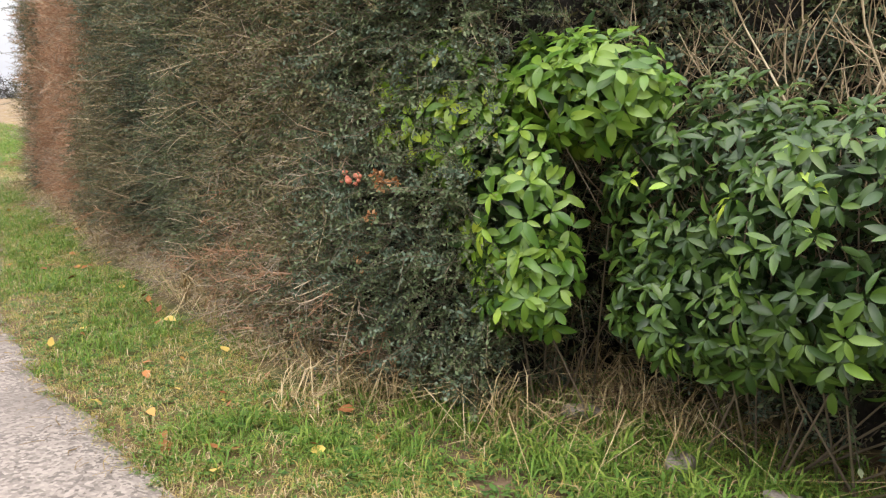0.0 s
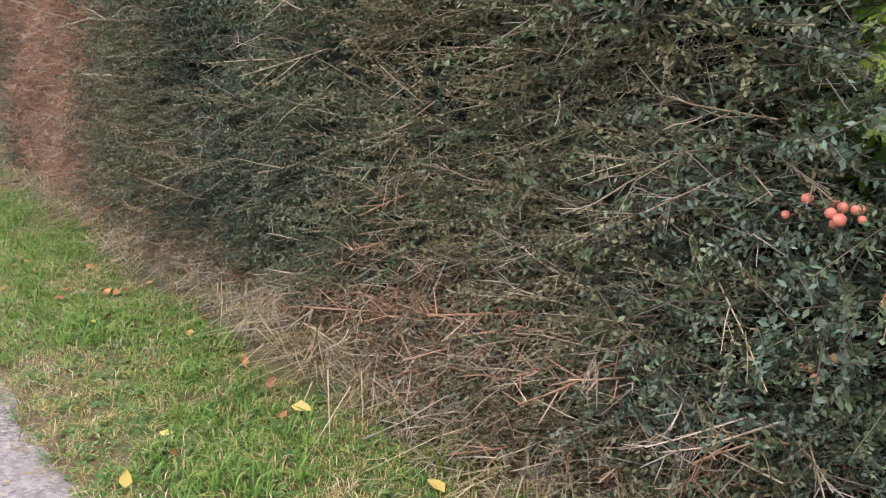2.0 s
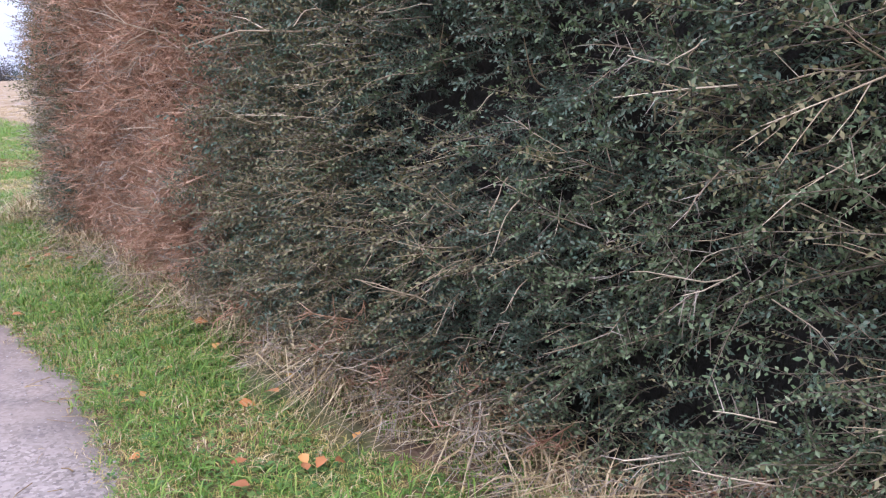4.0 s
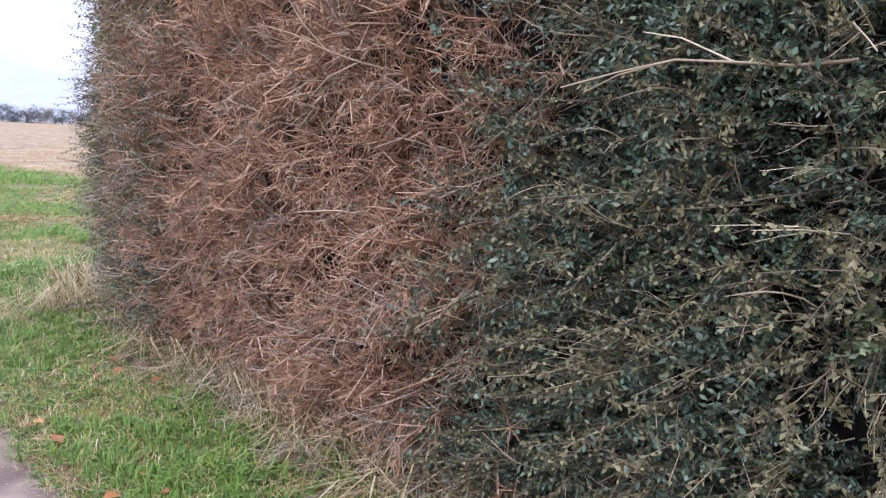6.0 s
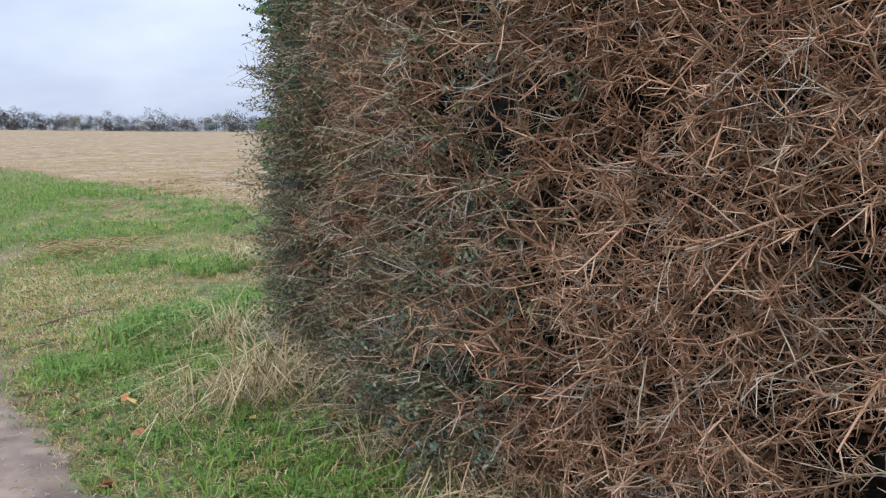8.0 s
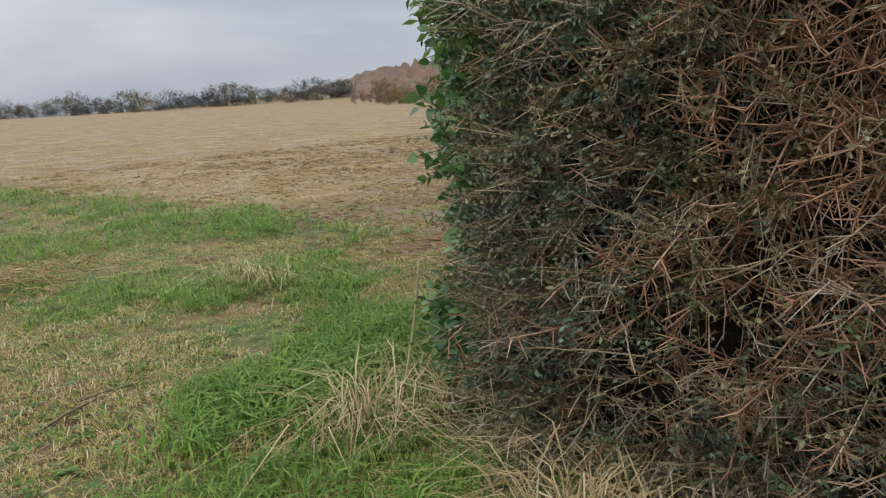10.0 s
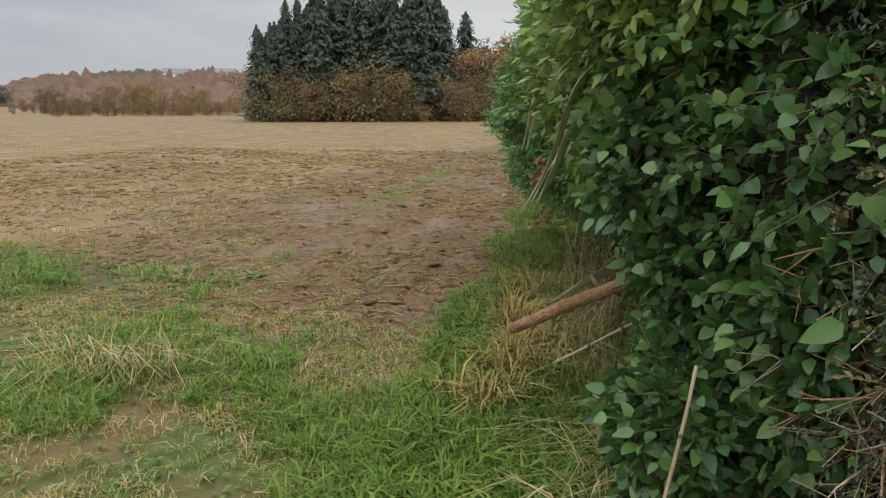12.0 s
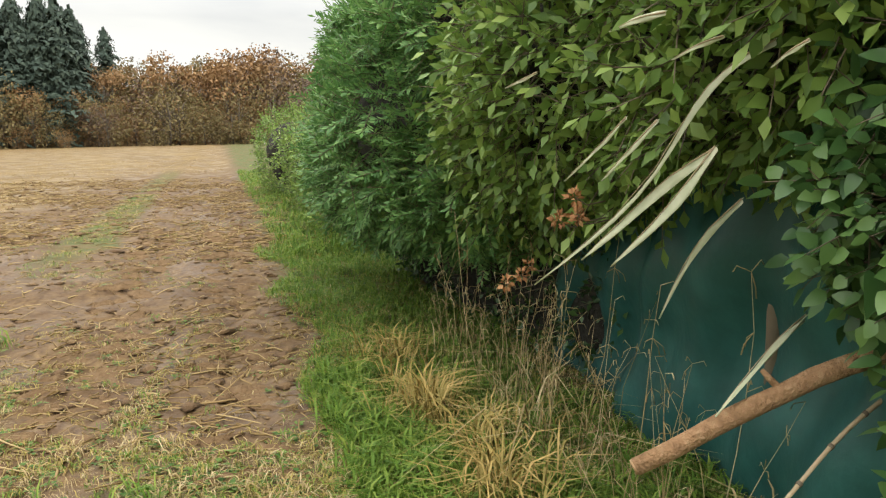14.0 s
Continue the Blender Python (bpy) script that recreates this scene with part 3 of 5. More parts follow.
                           place_twigs("glauc", 3600, 3.0, 9.0, 0.12, 3.1, live_y, 0.6, (0.12, 0.3), -0.05, (0.8, 1.2)),
                           place_twigs("green", 1100, 2.6, 4.5, 0.12, 2.4, live_y, 0.45, (-0.05, 0.15), -0.05, (1.0, 1.6)),
                           place_twigs("glauc", 900, 7.7, 9.0, 0.12, 2.6, lambda y, z: 0.15 + 0.85 * live_y(y, z), 0.45, (0.0, 0.22), -0.05, (1.0, 1.6))], live, "small grey-green leaves on fine twigs")
hedge_part("olive_growth", [place_twigs("olive", 4600, 3.2, 9.2, 0.15, 3.1, lambda y, z: live_y(y, z) * tan_band(y, z) * (1 - 0.2 * step(5.3, 7, y)), 0.3, (-0.07, 0.12), -0.02),
                         place_twigs("tan", 1900, 3.2, 9.2, 0.1, 3.1, lambda y, z: live_y(y, z) * tan_band(y, z), 0.3, (-0.1, 0.1), 0.0, (0.6, 1.1)),
                         place_twigs("tan", 250, 3.4, 4.8, 0.1, 2.8, live_y, 0.35, (-0.12, 0.06), 0.0, (0.6, 1.1)),
                         place_twigs("olive", 800, 3.4, 4.8, 0.1, 2.8, live_y, 0.35, (-0.1, 0.08), 0.0),
                         place_twigs("deadg", 250, 3.3, 4.8, 0.1, 2.4, live_y, 0.5, (-0.1, 0.08), 0.0),
                         place_twigs("deadg", 900, 5.2, 9.2, 0.1, 3.1, lambda y, z: live_y(y, z) * np.clip(0.4 + 1.2 * n3(y, z, 1.9, 36), 0, 1), 0.6, (-0.08, 0.1), 0.0, (0.7, 1.1)),
                         place_twigs("dead", 500, 5.2, 9.0, 0.3, 3.1, lambda y, z: live_y(y, z) * step(0.3, 0.7, n3(y, z, 2.3, 37)), 0.7, (-0.06, 0.1), 0.0, (0.6, 1.0)),
                         place_twigs("long", 5, 3.4, 9.0, 0.4, 2.6, live_y, 0.9, (-0.1, 0.0), 0.1, (0.5, 0.9))], live, "olive and straw-coloured twig ends")
foot = lambda y, z: step(0.75, 0.25, z + 0.25 * n3(y, z, 2.0, 41) + 0.25 * step(5.5, 6.5, y)) + 0.55 * step(7, 5.5, y) * step(0.45, 0.75, n3(y, z, 1.9, 42))
hedge_part("dry_growth", [place_twigs("deadg", 2600, 3.0, 9.2, 0.02, 1.6, foot, 0.6, (-0.12, 0.15), -0.15),
                          place_twigs("dead", 2300, 3.0, 8.8, 0.02, 1.5, lambda y, z: 0.75 * foot(y, z), 0.6, (-0.1, 0.15), -0.15),
                          place_twigs("dead", 650, 4.0, 5.4, 0.05, 1.0, lambda y, z: np.exp(-((y - 4.65) / 0.28) ** 2 - ((z - 0.32) / 0.3) ** 2), 0.7, (-0.14, 0.08), -0.1),
                          place_twigs("deadg", 1700, 3.2, 13.5, 0.02, 0.42, lambda y, z: step(0.42, 0.1, z), 0.6, (-0.3, 0.05), -0.25, (0.8, 1.4))], live, "dry brown twigs near the foot")

# twigs over the hedge's end behind the laurel
n = 1000
zz, xx = rng.uniform(0.1, 3.1, n), rng.uniform(2.1, 3.4, n)
V, F, I = scatter(HEDGE_T, rng.choice([0, 1, 2, 3, 6, 7, 12, 13, 24, 25], n), np.stack([xx, 2.78 + rng.uniform(-0.12, 0.06, n), zz], -1), turns(np.stack([rng.normal(-0.4, 0.5, n), np.full(n, -1.0), rng.normal(0.1, 0.5, n)], -1), roll=rng.uniform(0, 6.28, n)), rng.uniform(0.9, 1.4, n))
hedge_part("end_growth", [(V, F, I)], live, "dark green and dry twigs at the hedge end")

# growth over the flat top of the hedge
n = 700
yy, xx = rng.uniform(2.8, 13.3, n), rng.uniform(0, 1, n)
xx = hedge_face(yy, 0 * yy + 2.9) + xx * (3.3 - hedge_face(yy, 0 * yy + 2.9))
V, F, I = scatter(HEDGE_T, rng.choice([0, 1, 2, 6, 7, 12, 18, 24], n), np.stack([xx, yy, 3.0 + 0 * yy], -1), turns(np.stack([rng.normal(0, 0.6, n), rng.normal(0, 0.6, n), np.full(n, 1.0)], -1), roll=rng.uniform(0, 6.28, n)), rng.uniform(0.9, 1.4, n))
hedge_part("top_growth", [(V, F, I)], live, "clipped twigs over the hedge top")

# dead stretch
dead = thing("hedge", (0, 0, 0), "dead russet-brown stretch of clipped hedge with bare tangled twigs", "hedge", "lane hedge")
bulk("shade_core", 8.72, 11.3, dead, inset=0.34)
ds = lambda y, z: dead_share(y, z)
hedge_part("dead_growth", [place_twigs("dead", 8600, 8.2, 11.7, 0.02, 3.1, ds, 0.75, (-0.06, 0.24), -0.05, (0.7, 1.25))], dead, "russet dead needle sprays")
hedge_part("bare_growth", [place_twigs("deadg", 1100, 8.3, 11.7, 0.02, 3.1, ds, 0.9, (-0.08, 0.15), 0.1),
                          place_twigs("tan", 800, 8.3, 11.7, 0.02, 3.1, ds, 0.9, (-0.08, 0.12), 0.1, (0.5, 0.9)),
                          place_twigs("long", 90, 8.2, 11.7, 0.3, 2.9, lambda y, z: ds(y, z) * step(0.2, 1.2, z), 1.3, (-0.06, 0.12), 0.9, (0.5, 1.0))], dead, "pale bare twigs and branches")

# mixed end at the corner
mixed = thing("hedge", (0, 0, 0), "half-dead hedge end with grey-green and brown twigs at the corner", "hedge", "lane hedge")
bulk("shade_core", 11.32, 13.4, mixed, inset=0.3)
me_y = lambda y, z: step(10.8, 11.3, y + 0.3 * n3(y, z, 2.2, 11))
brown = lambda y, z: np.clip(0.6 + 0.9 * n3(y, z, 2.3, 51), 0, 1) * (1 - 0.8 * step(12.4, 13.0, y + 0.3 * n3(y, z, 3.0, 52)))
hedge_part("leafy_growth", [place_twigs("glauc", 2600, 10.8, 13.58, 0.1, 3.1, lambda y, z: me_y(y, z) * (1 - brown(y, z)), 0.6, (-0.04, 0.2)),
                           place_twigs("green", 1500, 10.8, 13.58, 0.1, 3.1, lambda y, z: me_y(y, z) * (1 - brown(y, z)), 0.6, (-0.04, 0.2))], mixed, "sparse grey-green twigs")
hedge_part("dead_growth", [place_twigs("dead", 3900, 10.8, 13.58, 0.02, 3.1, lambda y, z: me_y(y, z) * brown(y, z), 0.75, (-0.06, 0.2)),
                           place_twigs("deadg", 1500, 10.8, 13.58, 0.02, 3.1, me_y, 0.8, (-0.12, 0.15), 0.05),
                           place_twigs("olive", 900, 10.8, 13.58, 0.1, 3.1, me_y, 0.6, (-0.1, 0.1), 0.05)], mixed, "brown and straw-coloured dead sprays")
hedge_part("bare_growth", [place_twigs("tan", 1100, 10.8, 13.58, 0.02, 3.1, me_y, 0.9, (-0.12, 0.1), 0.1, (0.5, 1.0)),
                          place_twigs("long", 30, 11.0, 13.2, 0.3, 2.9, me_y, 1.3, (-0.05, 0.1), 0.4, (0.4, 0.9))], mixed, "pale bare twigs and branches")

# the hedge's end towards the field
n = 800
zz, xx = rng.uniform(0.05, 3.1, n), rng.uniform(2.55, 3.1, n)
kinds = rng.choice([0, 1, 6, 7, 8, 12, 18, 19, 24, 25, 26, 27, 29, 30, 31, 34, 35], n)
d = np.stack([rng.normal(-0.5, 0.45, n), np.full(n, 0.8), rng.normal(-0.15, 0.45, n)], -1)
hedge_part("end_growth", [scatter(HEDGE_T, kinds, np.stack([xx, 13.34 + 0.08 * n3(xx, zz, 4.0, 17) + rng.uniform(-0.12, 0.08, n), zz], -1), turns(d, roll=rng.uniform(0, 6.28, n)), np.where(kinds > 33, 0.8, rng.uniform(0.9, 1.5, n)))], mixed, "grey-brown dead twigs and sparse green at the hedge end")

# ---- large-leaved shrubs at the start ----
BROAD = [leaf_shape(0.098 + 0.009 * (i % 4), 0.044 + 0.004 * (i % 3), 0.3, 0.15 + 0.13 * (i % 4), tip=1.05, steps=5) for i in range(8)]
NARROW = [leaf_shape(0.085 + 0.009 * (i % 4), 0.03 + 0.004 * (i % 3), 0.35, 0.12 + 0.1 * (i % 4), tip=0.95, steps=5) for i in range(8)]


def leaf_mesh(name, shape, mat):
    me = bpy.data.meshes.new(name)
    me.from_pydata(shape[0].tolist(), [], shape[1].tolist())
    me.polygons.foreach_set("use_smooth", np.ones(len(shape[1]), bool))
    me.materials.append(mat)
    return me


LAUREL_ME = {k: [leaf_mesh("laurel_leaf", s, M_LAUREL) for s in v] for k, v in (("broad", BROAD), ("narrow", NARROW))}
YOUNG_ME = {k: [leaf_mesh("young_leaf", s, M_YOUNG) for s in v] for k, v in (("broad", BROAD), ("narrow", NARROW))}


def whorls(points, outs, r, count=(6, 9)):
    """Rosettes of leaves: places, directions, up vectors and how young each is."""
    P, D, U, K = [], [], [], []
    for p, o in zip(points, outs):
        o = unit(o)
        a = unit(np.cross(o, [0.3, 0.2, 0.9]))
        b = np.cross(o, a)
        n, ph = r.integers(*count), r.random() * 6.28
        for i in range(n):
            t = ph + 6.28 * i / n + r.normal(0, 0.2)
            radial = math.cos(t) * a + math.sin(t) * b
            lift = r.uniform(0.1, 0.75)
            P.append(p + o * r.uniform(-0.02, 0.02)), D.append(radial + o * lift + [0, 0, r.uniform(-0.6, 0.2)]), U.append(o + 0.2 * r.normal(0, 1, 3)), K.append(r.random())
    return np.array(P), np.array(D), np.array(U), np.array(K)


def laurel(name, blobs, n_whorl, label, young_top, seed, base, shape, limit=300):
    """A shrub of leaf rosettes over a lobed crown, with stems down to the ground."""
    leaves = BROAD if shape == "broad" else NARROW
    r = np.random.default_rng(seed)
    ob = thing(name, (base[0], base[1], 0.0), label, "shrub", "large-leaved shrubs")
    pts, outs = [], []
    tries = 0
    while len(pts) < n_whorl and tries < 20000:
        tries += 1
        c, s = blobs[r.integers(len(blobs))]
        v = unit(r.normal(0, 1, 3))
        if v[0] > 0.35:
            continue
        p = np.array(c) + v * np.array(s) * r.uniform(0.8, 1.05)
        if any(np.sum(((p - np.array(c2)) / np.array(s2)) ** 2) < 0.6 for c2, s2 in blobs):
            continue
        if any(np.linalg.norm(p - q2) < 0.047 for q2 in pts):
            continue
        pts.append(p), outs.append(unit(v / np.array(s)) * 0.8 + np.array([-0.35, 0, 0.45]))
    P, D, U, K = whorls(pts, outs, r)
    R = turns(D, U)
    size = r.uniform(0.5, 0.95, len(P))
    top = max(c[2] + s[2] for c, s in blobs)
    order = np.argsort(P[:, 0] + 0.2 * r.random(len(P)))
    off = np.array([base[0], base[1], 0.0])
    for j, i in enumerate(order[:limit]):
        yng = K[i] < young_top * (0.7 + 0.3 * float(step(top - 0.75, top - 0.1, P[i, 2]))) if young_top > 0.5 else K[i] < young_top * float(step(top - 0.5, top - 0.1, P[i, 2])) + 0.03
        leaf = new("leaf", (YOUNG_ME if yng else LAUREL_ME)[shape][j % 8])
        leaf.parent = ob
        m = Matrix([list(R[i][k] * size[i]) + [P[i][k] - off[k]] for k in range(3)] + [[0, 0, 0, 1]])
        leaf.matrix_local = m
    rest = order[limit:]
    if len(rest):
        V, F, I = scatter(leaves, np.arange(len(rest)) % 8, P[rest] - off, R[rest], size[rest])
        fol = build("foliage", V, F, I, [M_YOUNGO if young_top > 0.5 else M_LAURELO], ob, "green outer leaves", True)
        fol["kind"] = "stuff"
    # inner leaves, the crown's shade put into a darker green, and stems
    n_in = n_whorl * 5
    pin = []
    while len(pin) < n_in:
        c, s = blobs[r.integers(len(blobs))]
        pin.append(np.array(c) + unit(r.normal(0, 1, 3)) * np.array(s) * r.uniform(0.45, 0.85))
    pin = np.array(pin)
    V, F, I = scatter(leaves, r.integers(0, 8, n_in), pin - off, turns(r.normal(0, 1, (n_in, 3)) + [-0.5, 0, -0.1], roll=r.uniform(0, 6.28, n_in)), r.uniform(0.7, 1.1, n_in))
    inner = build("shaded_foliage", V, F, I, [M_LAURELSHADE], ob, "inner leaves with crown shade put into a darker green", True)
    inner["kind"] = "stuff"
    for p in pts[:: 26]:
        b0 = np.array([base[0] + r.normal(0, 0.12), base[1] + r.normal(0, 0.18), 0.0])
        mid = (b0 + p) / 2 + r.normal(0, 0.08, 3) + [0.12, 0, 0.05]
        V, F, I = tube(np.array([b0, mid, p]) - off, 0.006, 0.0025, 5)
        build("stem", V, F, I, [M_STEM], ob, "thin brown stem")
    return ob


laurel("laurel_shrub", [((2.2, 3.03, 1.5), (0.25, 0.48, 0.33)), ((2.28, 2.6, 1.1), (0.24, 0.33, 0.48)), ((2.32, 2.52, 0.76), (0.22, 0.28, 0.26)), ((2.5, 2.4, 1.6), (0.3, 0.45, 0.24))],
       340, "bright yellow-green large-leaved evergreen shrub in front of the hedge", 1.0, 3, (2.65, 2.7), "broad")
laurel("laurel_shrub", [((2.75, 1.75, 1.15), (0.4, 0.62, 0.5)), ((2.65, 1.2, 1.08), (0.42, 0.55, 0.5)), ((2.65, 1.7, 0.75), (0.32, 0.5, 0.28)), ((2.85, 0.7, 1.2), (0.45, 0.6, 0.55))],
       420, "broad green large-leaved evergreen shrub with a few yellow leaves", 0.3, 5, (2.85, 1.4), "narrow")

# dark shrubbery and dry stalks behind the laurels
behind = thing("shrubbery", (0, 0, 0), "dark overgrown shrubbery with dry stalks behind the laurels", "shrub")
n = 2400
yy, zz = rng.uniform(-1.5, 3.4, n), rng.uniform(0.1, 2.8, n)
xx = 3.35 + 0.2 * n3(yy, zz, 2.5, 61) + rng.uniform(-0.1, 0.25, n)
pick = rng.choice([0, 1, 2, 3, 6, 7, 8, 9, 12, 13], n)
V, F, I = scatter(HEDGE_T, pick, np.stack([xx, yy, zz], -1), turns(np.stack([np.full(n, -1.0), rng.normal(0, 0.7, n), rng.normal(0.1, 0.6, n)], -1), roll=rng.uniform(0, 6.28, n)), rng.uniform(1.3, 2.2, n))
fol = build("foliage", V, F, I, ALL, behind, "dark green small leaves")
fol["kind"] = "stuff"
n = 420
yy, zz = rng.uniform(0.2, 3.3, n), rng.uniform(0.7, 1.7, n)
V, F, I = scatter(HEDGE_T, 34 + rng.integers(0, 5, n), np.stack([rng.uniform(2.85, 3.3, n), yy, zz], -1), turns(np.stack([rng.normal(-0.2, 0.4, n), rng.normal(0, 0.5, n), np.full(n, 1.0)], -1)), rng.uniform(0.5, 1.0, n))
stalks = build("dry_stalks", V, F, I, ALL, behind, "pale dry upright stalks")
stalks["kind"] = "stuff"
# uneven backing slab behind the twigs, shade put into its near-black colour
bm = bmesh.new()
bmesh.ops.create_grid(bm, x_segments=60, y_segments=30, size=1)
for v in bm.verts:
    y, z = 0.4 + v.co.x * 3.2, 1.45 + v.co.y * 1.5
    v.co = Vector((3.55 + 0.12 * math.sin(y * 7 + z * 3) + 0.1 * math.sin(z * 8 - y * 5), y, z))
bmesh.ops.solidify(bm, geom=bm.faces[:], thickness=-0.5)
part("shade_core", bm, M_CORE, behind, "dense inner branches as solid core, shade painted in near-black colour")

# ---- bushes at the corner and along the field ----
def leafy_shoot(seed, n, length, L, W, leaf_mi=0, stem_mi=1, tip=0.6, steps=3, pinnate=False):
    """A shoot along +x with broad leaves set alternately, or feathered."""
    r = np.random.default_rng(seed)
    k = r.normal(0, 0.2, 3)
    at = lambda u: np.array([length * u, 0, 0]) + k * length * u * u * 0.5
    out = [tube([at(0), at(1)], 0.003, 0.0012, 3, stem_mi, False)]
    for i in range(n):
        u = 0.15 + 0.85 * (i + 0.5) / n
        ang = i * 2.4 + r.normal(0, 0.4)
        side = np.array([0, math.cos(ang), math.sin(ang)])
        if pinnate:
            side = np.array([0, 1.0 if i % 2 else -1.0, r.normal(0, 0.25)])
        d = unit(np.array([0.6, 0, 0]) + side * r.uniform(0.6, 1.1))
        if i == n - 1:
            d = np.array([1.0, 0, 0])
        if pinnate:
            out.append(small_leaf(at(u), d, unit(np.cross(d, [0.2, 0, 1.0]) + r.normal(0, 0.3, 3)), L * r.uniform(0.7, 1.2), W, leaf_mi))
            continue
        v, f, mi = leaf_shape(L * r.uniform(0.65, 1.2), W * r.uniform(0.75, 1.15), 0.15, r.uniform(0.05, 0.4), leaf_mi, tip, steps)
        R = turns(d[None], np.array([[0.3, 0, 1.0]]), np.array([r.normal(0, 0.5)]))[0]
        out.append((v @ R.T + at(u), f, mi))
    return join(out)


SH_BIG = [leafy_shoot(100 + i, 8, 0.2, 0.052, 0.038, steps=4) for i in range(6)]
SH_MID = [leafy_shoot(110 + i, 9, 0.2, 0.048, 0.03, steps=2) for i in range(6)]
SH_FINE = [leafy_shoot(120 + i, 20, 0.24, 0.05, 0.016, steps=2, pinnate=True) for i in range(6)]


def blob_points(blobs, n, r, faces, jitter=(0.82, 1.03)):
    """Places and outward directions over lobes, on the sides that faces(v) keeps."""
    P, D = [], []
    while len(P) < n:
        c, s = blobs[r.integers(len(blobs))]
        v = unit(r.normal(0, 1, 3))
        if not faces(v):
            continue
        p = np.array(c) + v * np.array(s) * r.uniform(*jitter)
        p += unit(v) * 0.07 * rough_noise(p, 5.0, 3)
        if p[2] < 0.05 or any(np.sum(((p - np.array(c2)) / np.array(s2)) ** 2) < 0.55 for c2, s2 in blobs):
            continue
        P.append(p), D.append(unit(v / np.array(s)))
    return np.array(P), np.array(D)


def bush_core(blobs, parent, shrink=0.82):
    # lobed hull under the leaves; the bush's inner shade is painted near-black
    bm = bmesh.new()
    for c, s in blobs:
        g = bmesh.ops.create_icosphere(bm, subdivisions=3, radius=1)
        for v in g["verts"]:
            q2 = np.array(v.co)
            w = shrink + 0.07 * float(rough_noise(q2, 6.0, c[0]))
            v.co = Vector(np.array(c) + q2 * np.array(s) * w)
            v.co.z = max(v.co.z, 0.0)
    return part("shade_core", bm, M_CORE, parent, "inner branches as a lobed core, shade painted in near-black colour")


def bush(name, blobs, shoots, n, mats, label, faces, seed, size=(0.8, 1.25), droop=-0.1, core=0.7):
    r = np.random.default_rng(seed)
    ob = thing(name, (0, 0, 0), label, "bush", "bushes along the field edge")
    P, D = blob_points(blobs, n, r, faces)
    d = D * 0.8 + r.normal(0, 0.45, P.shape) + [0, 0, droop]
    V, F, I = scatter(shoots, r.integers(0, len(shoots), n), P - unit(d) * 0.12, turns(d, roll=r.normal(0, 0.6, n)), r.uniform(*size, n))
    fol = build("foliage", V, F, I, mats, ob, "", True)
    fol["kind"] = "stuff"
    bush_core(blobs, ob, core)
    return ob


field_side = lambda v: v[1] > -0.35 or v[2] > 0.3
CORNER = [((3.15, 13.55, 1.5), (0.6, 0.52, 0.85)), ((3.1, 13.5, 0.8), (0.4, 0.42, 0.45)), ((3.45, 13.6, 2.2), (0.8, 0.6, 0.5)), ((3.05, 13.45, 1.3), (0.34, 0.4, 1.2)), ((2.95, 13.42, 2.35), (0.45, 0.42, 0.6)), ((3.55, 13.92, 1.32), (0.34, 0.36, 0.42)), ((3.2, 13.95, 0.42), (0.3, 0.25, 0.28)), ((3.42, 13.9, 0.9), (0.2, 0.2, 0.34))]
corner = bush("round_leaved_bush", CORNER, SH_BIG, 2900, [M_IVY, M_STEM], "dense dark green round-leaved bush at the hedge corner", lambda v: v[1] > -0.3 or v[2] > 0.3, 11, (0.7, 1.3), -0.15, 0.62)
OVER = [((4.45, 13.83, 1.87), (1.0, 0.75, 0.62)), ((5.5, 14.05, 1.75), (1.0, 0.78, 0.66)), ((3.75, 13.75, 2.0), (0.75, 0.7, 0.55)), ((6.4, 14.05, 1.5), (1.0, 0.7, 0.65))]
bush("overhanging_bush", OVER, SH_MID, 4400, [M_BUSH, M_STEM], "green leafy bush hanging over the netting", field_side, 12, (1.0, 1.6))
FAR = [((7.6, 14.45, 1.5), (1.35, 1.0, 0.9)), ((9.3, 14.55, 1.3), (1.3, 0.9, 0.9)), ((7.0, 14.2, 1.25), (1.0, 0.8, 0.65)), ((8.5, 14.6, 1.15), (1.2, 0.85, 0.7)), ((6.9, 14.3, 2.1), (1.1, 0.8, 0.6)), ((8.1, 14.5, 2.1), (0.9, 0.8, 0.5))]
bush("feathery_bush", FAR, SH_FINE, 8200, [M_PINN, M_STEM], "bright green feathery-leaved bush beside the field track", field_side, 13, (0.8, 1.3), 0.1)
# low undergrowth; shade under the bushes is painted into its leaf colour
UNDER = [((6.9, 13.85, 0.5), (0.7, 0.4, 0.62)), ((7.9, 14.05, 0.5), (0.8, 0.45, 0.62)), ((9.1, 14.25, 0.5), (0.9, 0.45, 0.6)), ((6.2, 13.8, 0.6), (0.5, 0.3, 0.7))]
bush("undergrowth_bush", UNDER, SH_MID, 900, [M_LAURELSHADE, M_STEM], "undergrowth below the field-edge bushes, shade put into its dark leaves", field_side, 16, (0.8, 1.3), 0.0, 0.9)
REAR = [((12.0, 14.5, 1.0), (1.6, 0.8, 1.0)), ((13.5, 14.7, 0.9), (2.0, 0.9, 1.0)), ((17.0, 15.1, 1.0), (2.2, 0.9, 1.1)), ((21.0, 15.8, 1.0), (2.3, 0.9, 1.1))]
bush("hedge_shrub", REAR, SH_MID, 2400, [M_BUSH, M_STEM], "green field hedge shrub further along the track", field_side, 14, (1.0, 1.6))

# leafy shoots wrapping the hedge end
r = np.random.default_rng(23)
n = 620
xx, zz = r.uniform(2.6, 3.45, n), r.uniform(0.3, 2.6, n)
yy = 13.5 + r.uniform(0.0, 0.16, n) + 0.2 * (xx - 2.5)
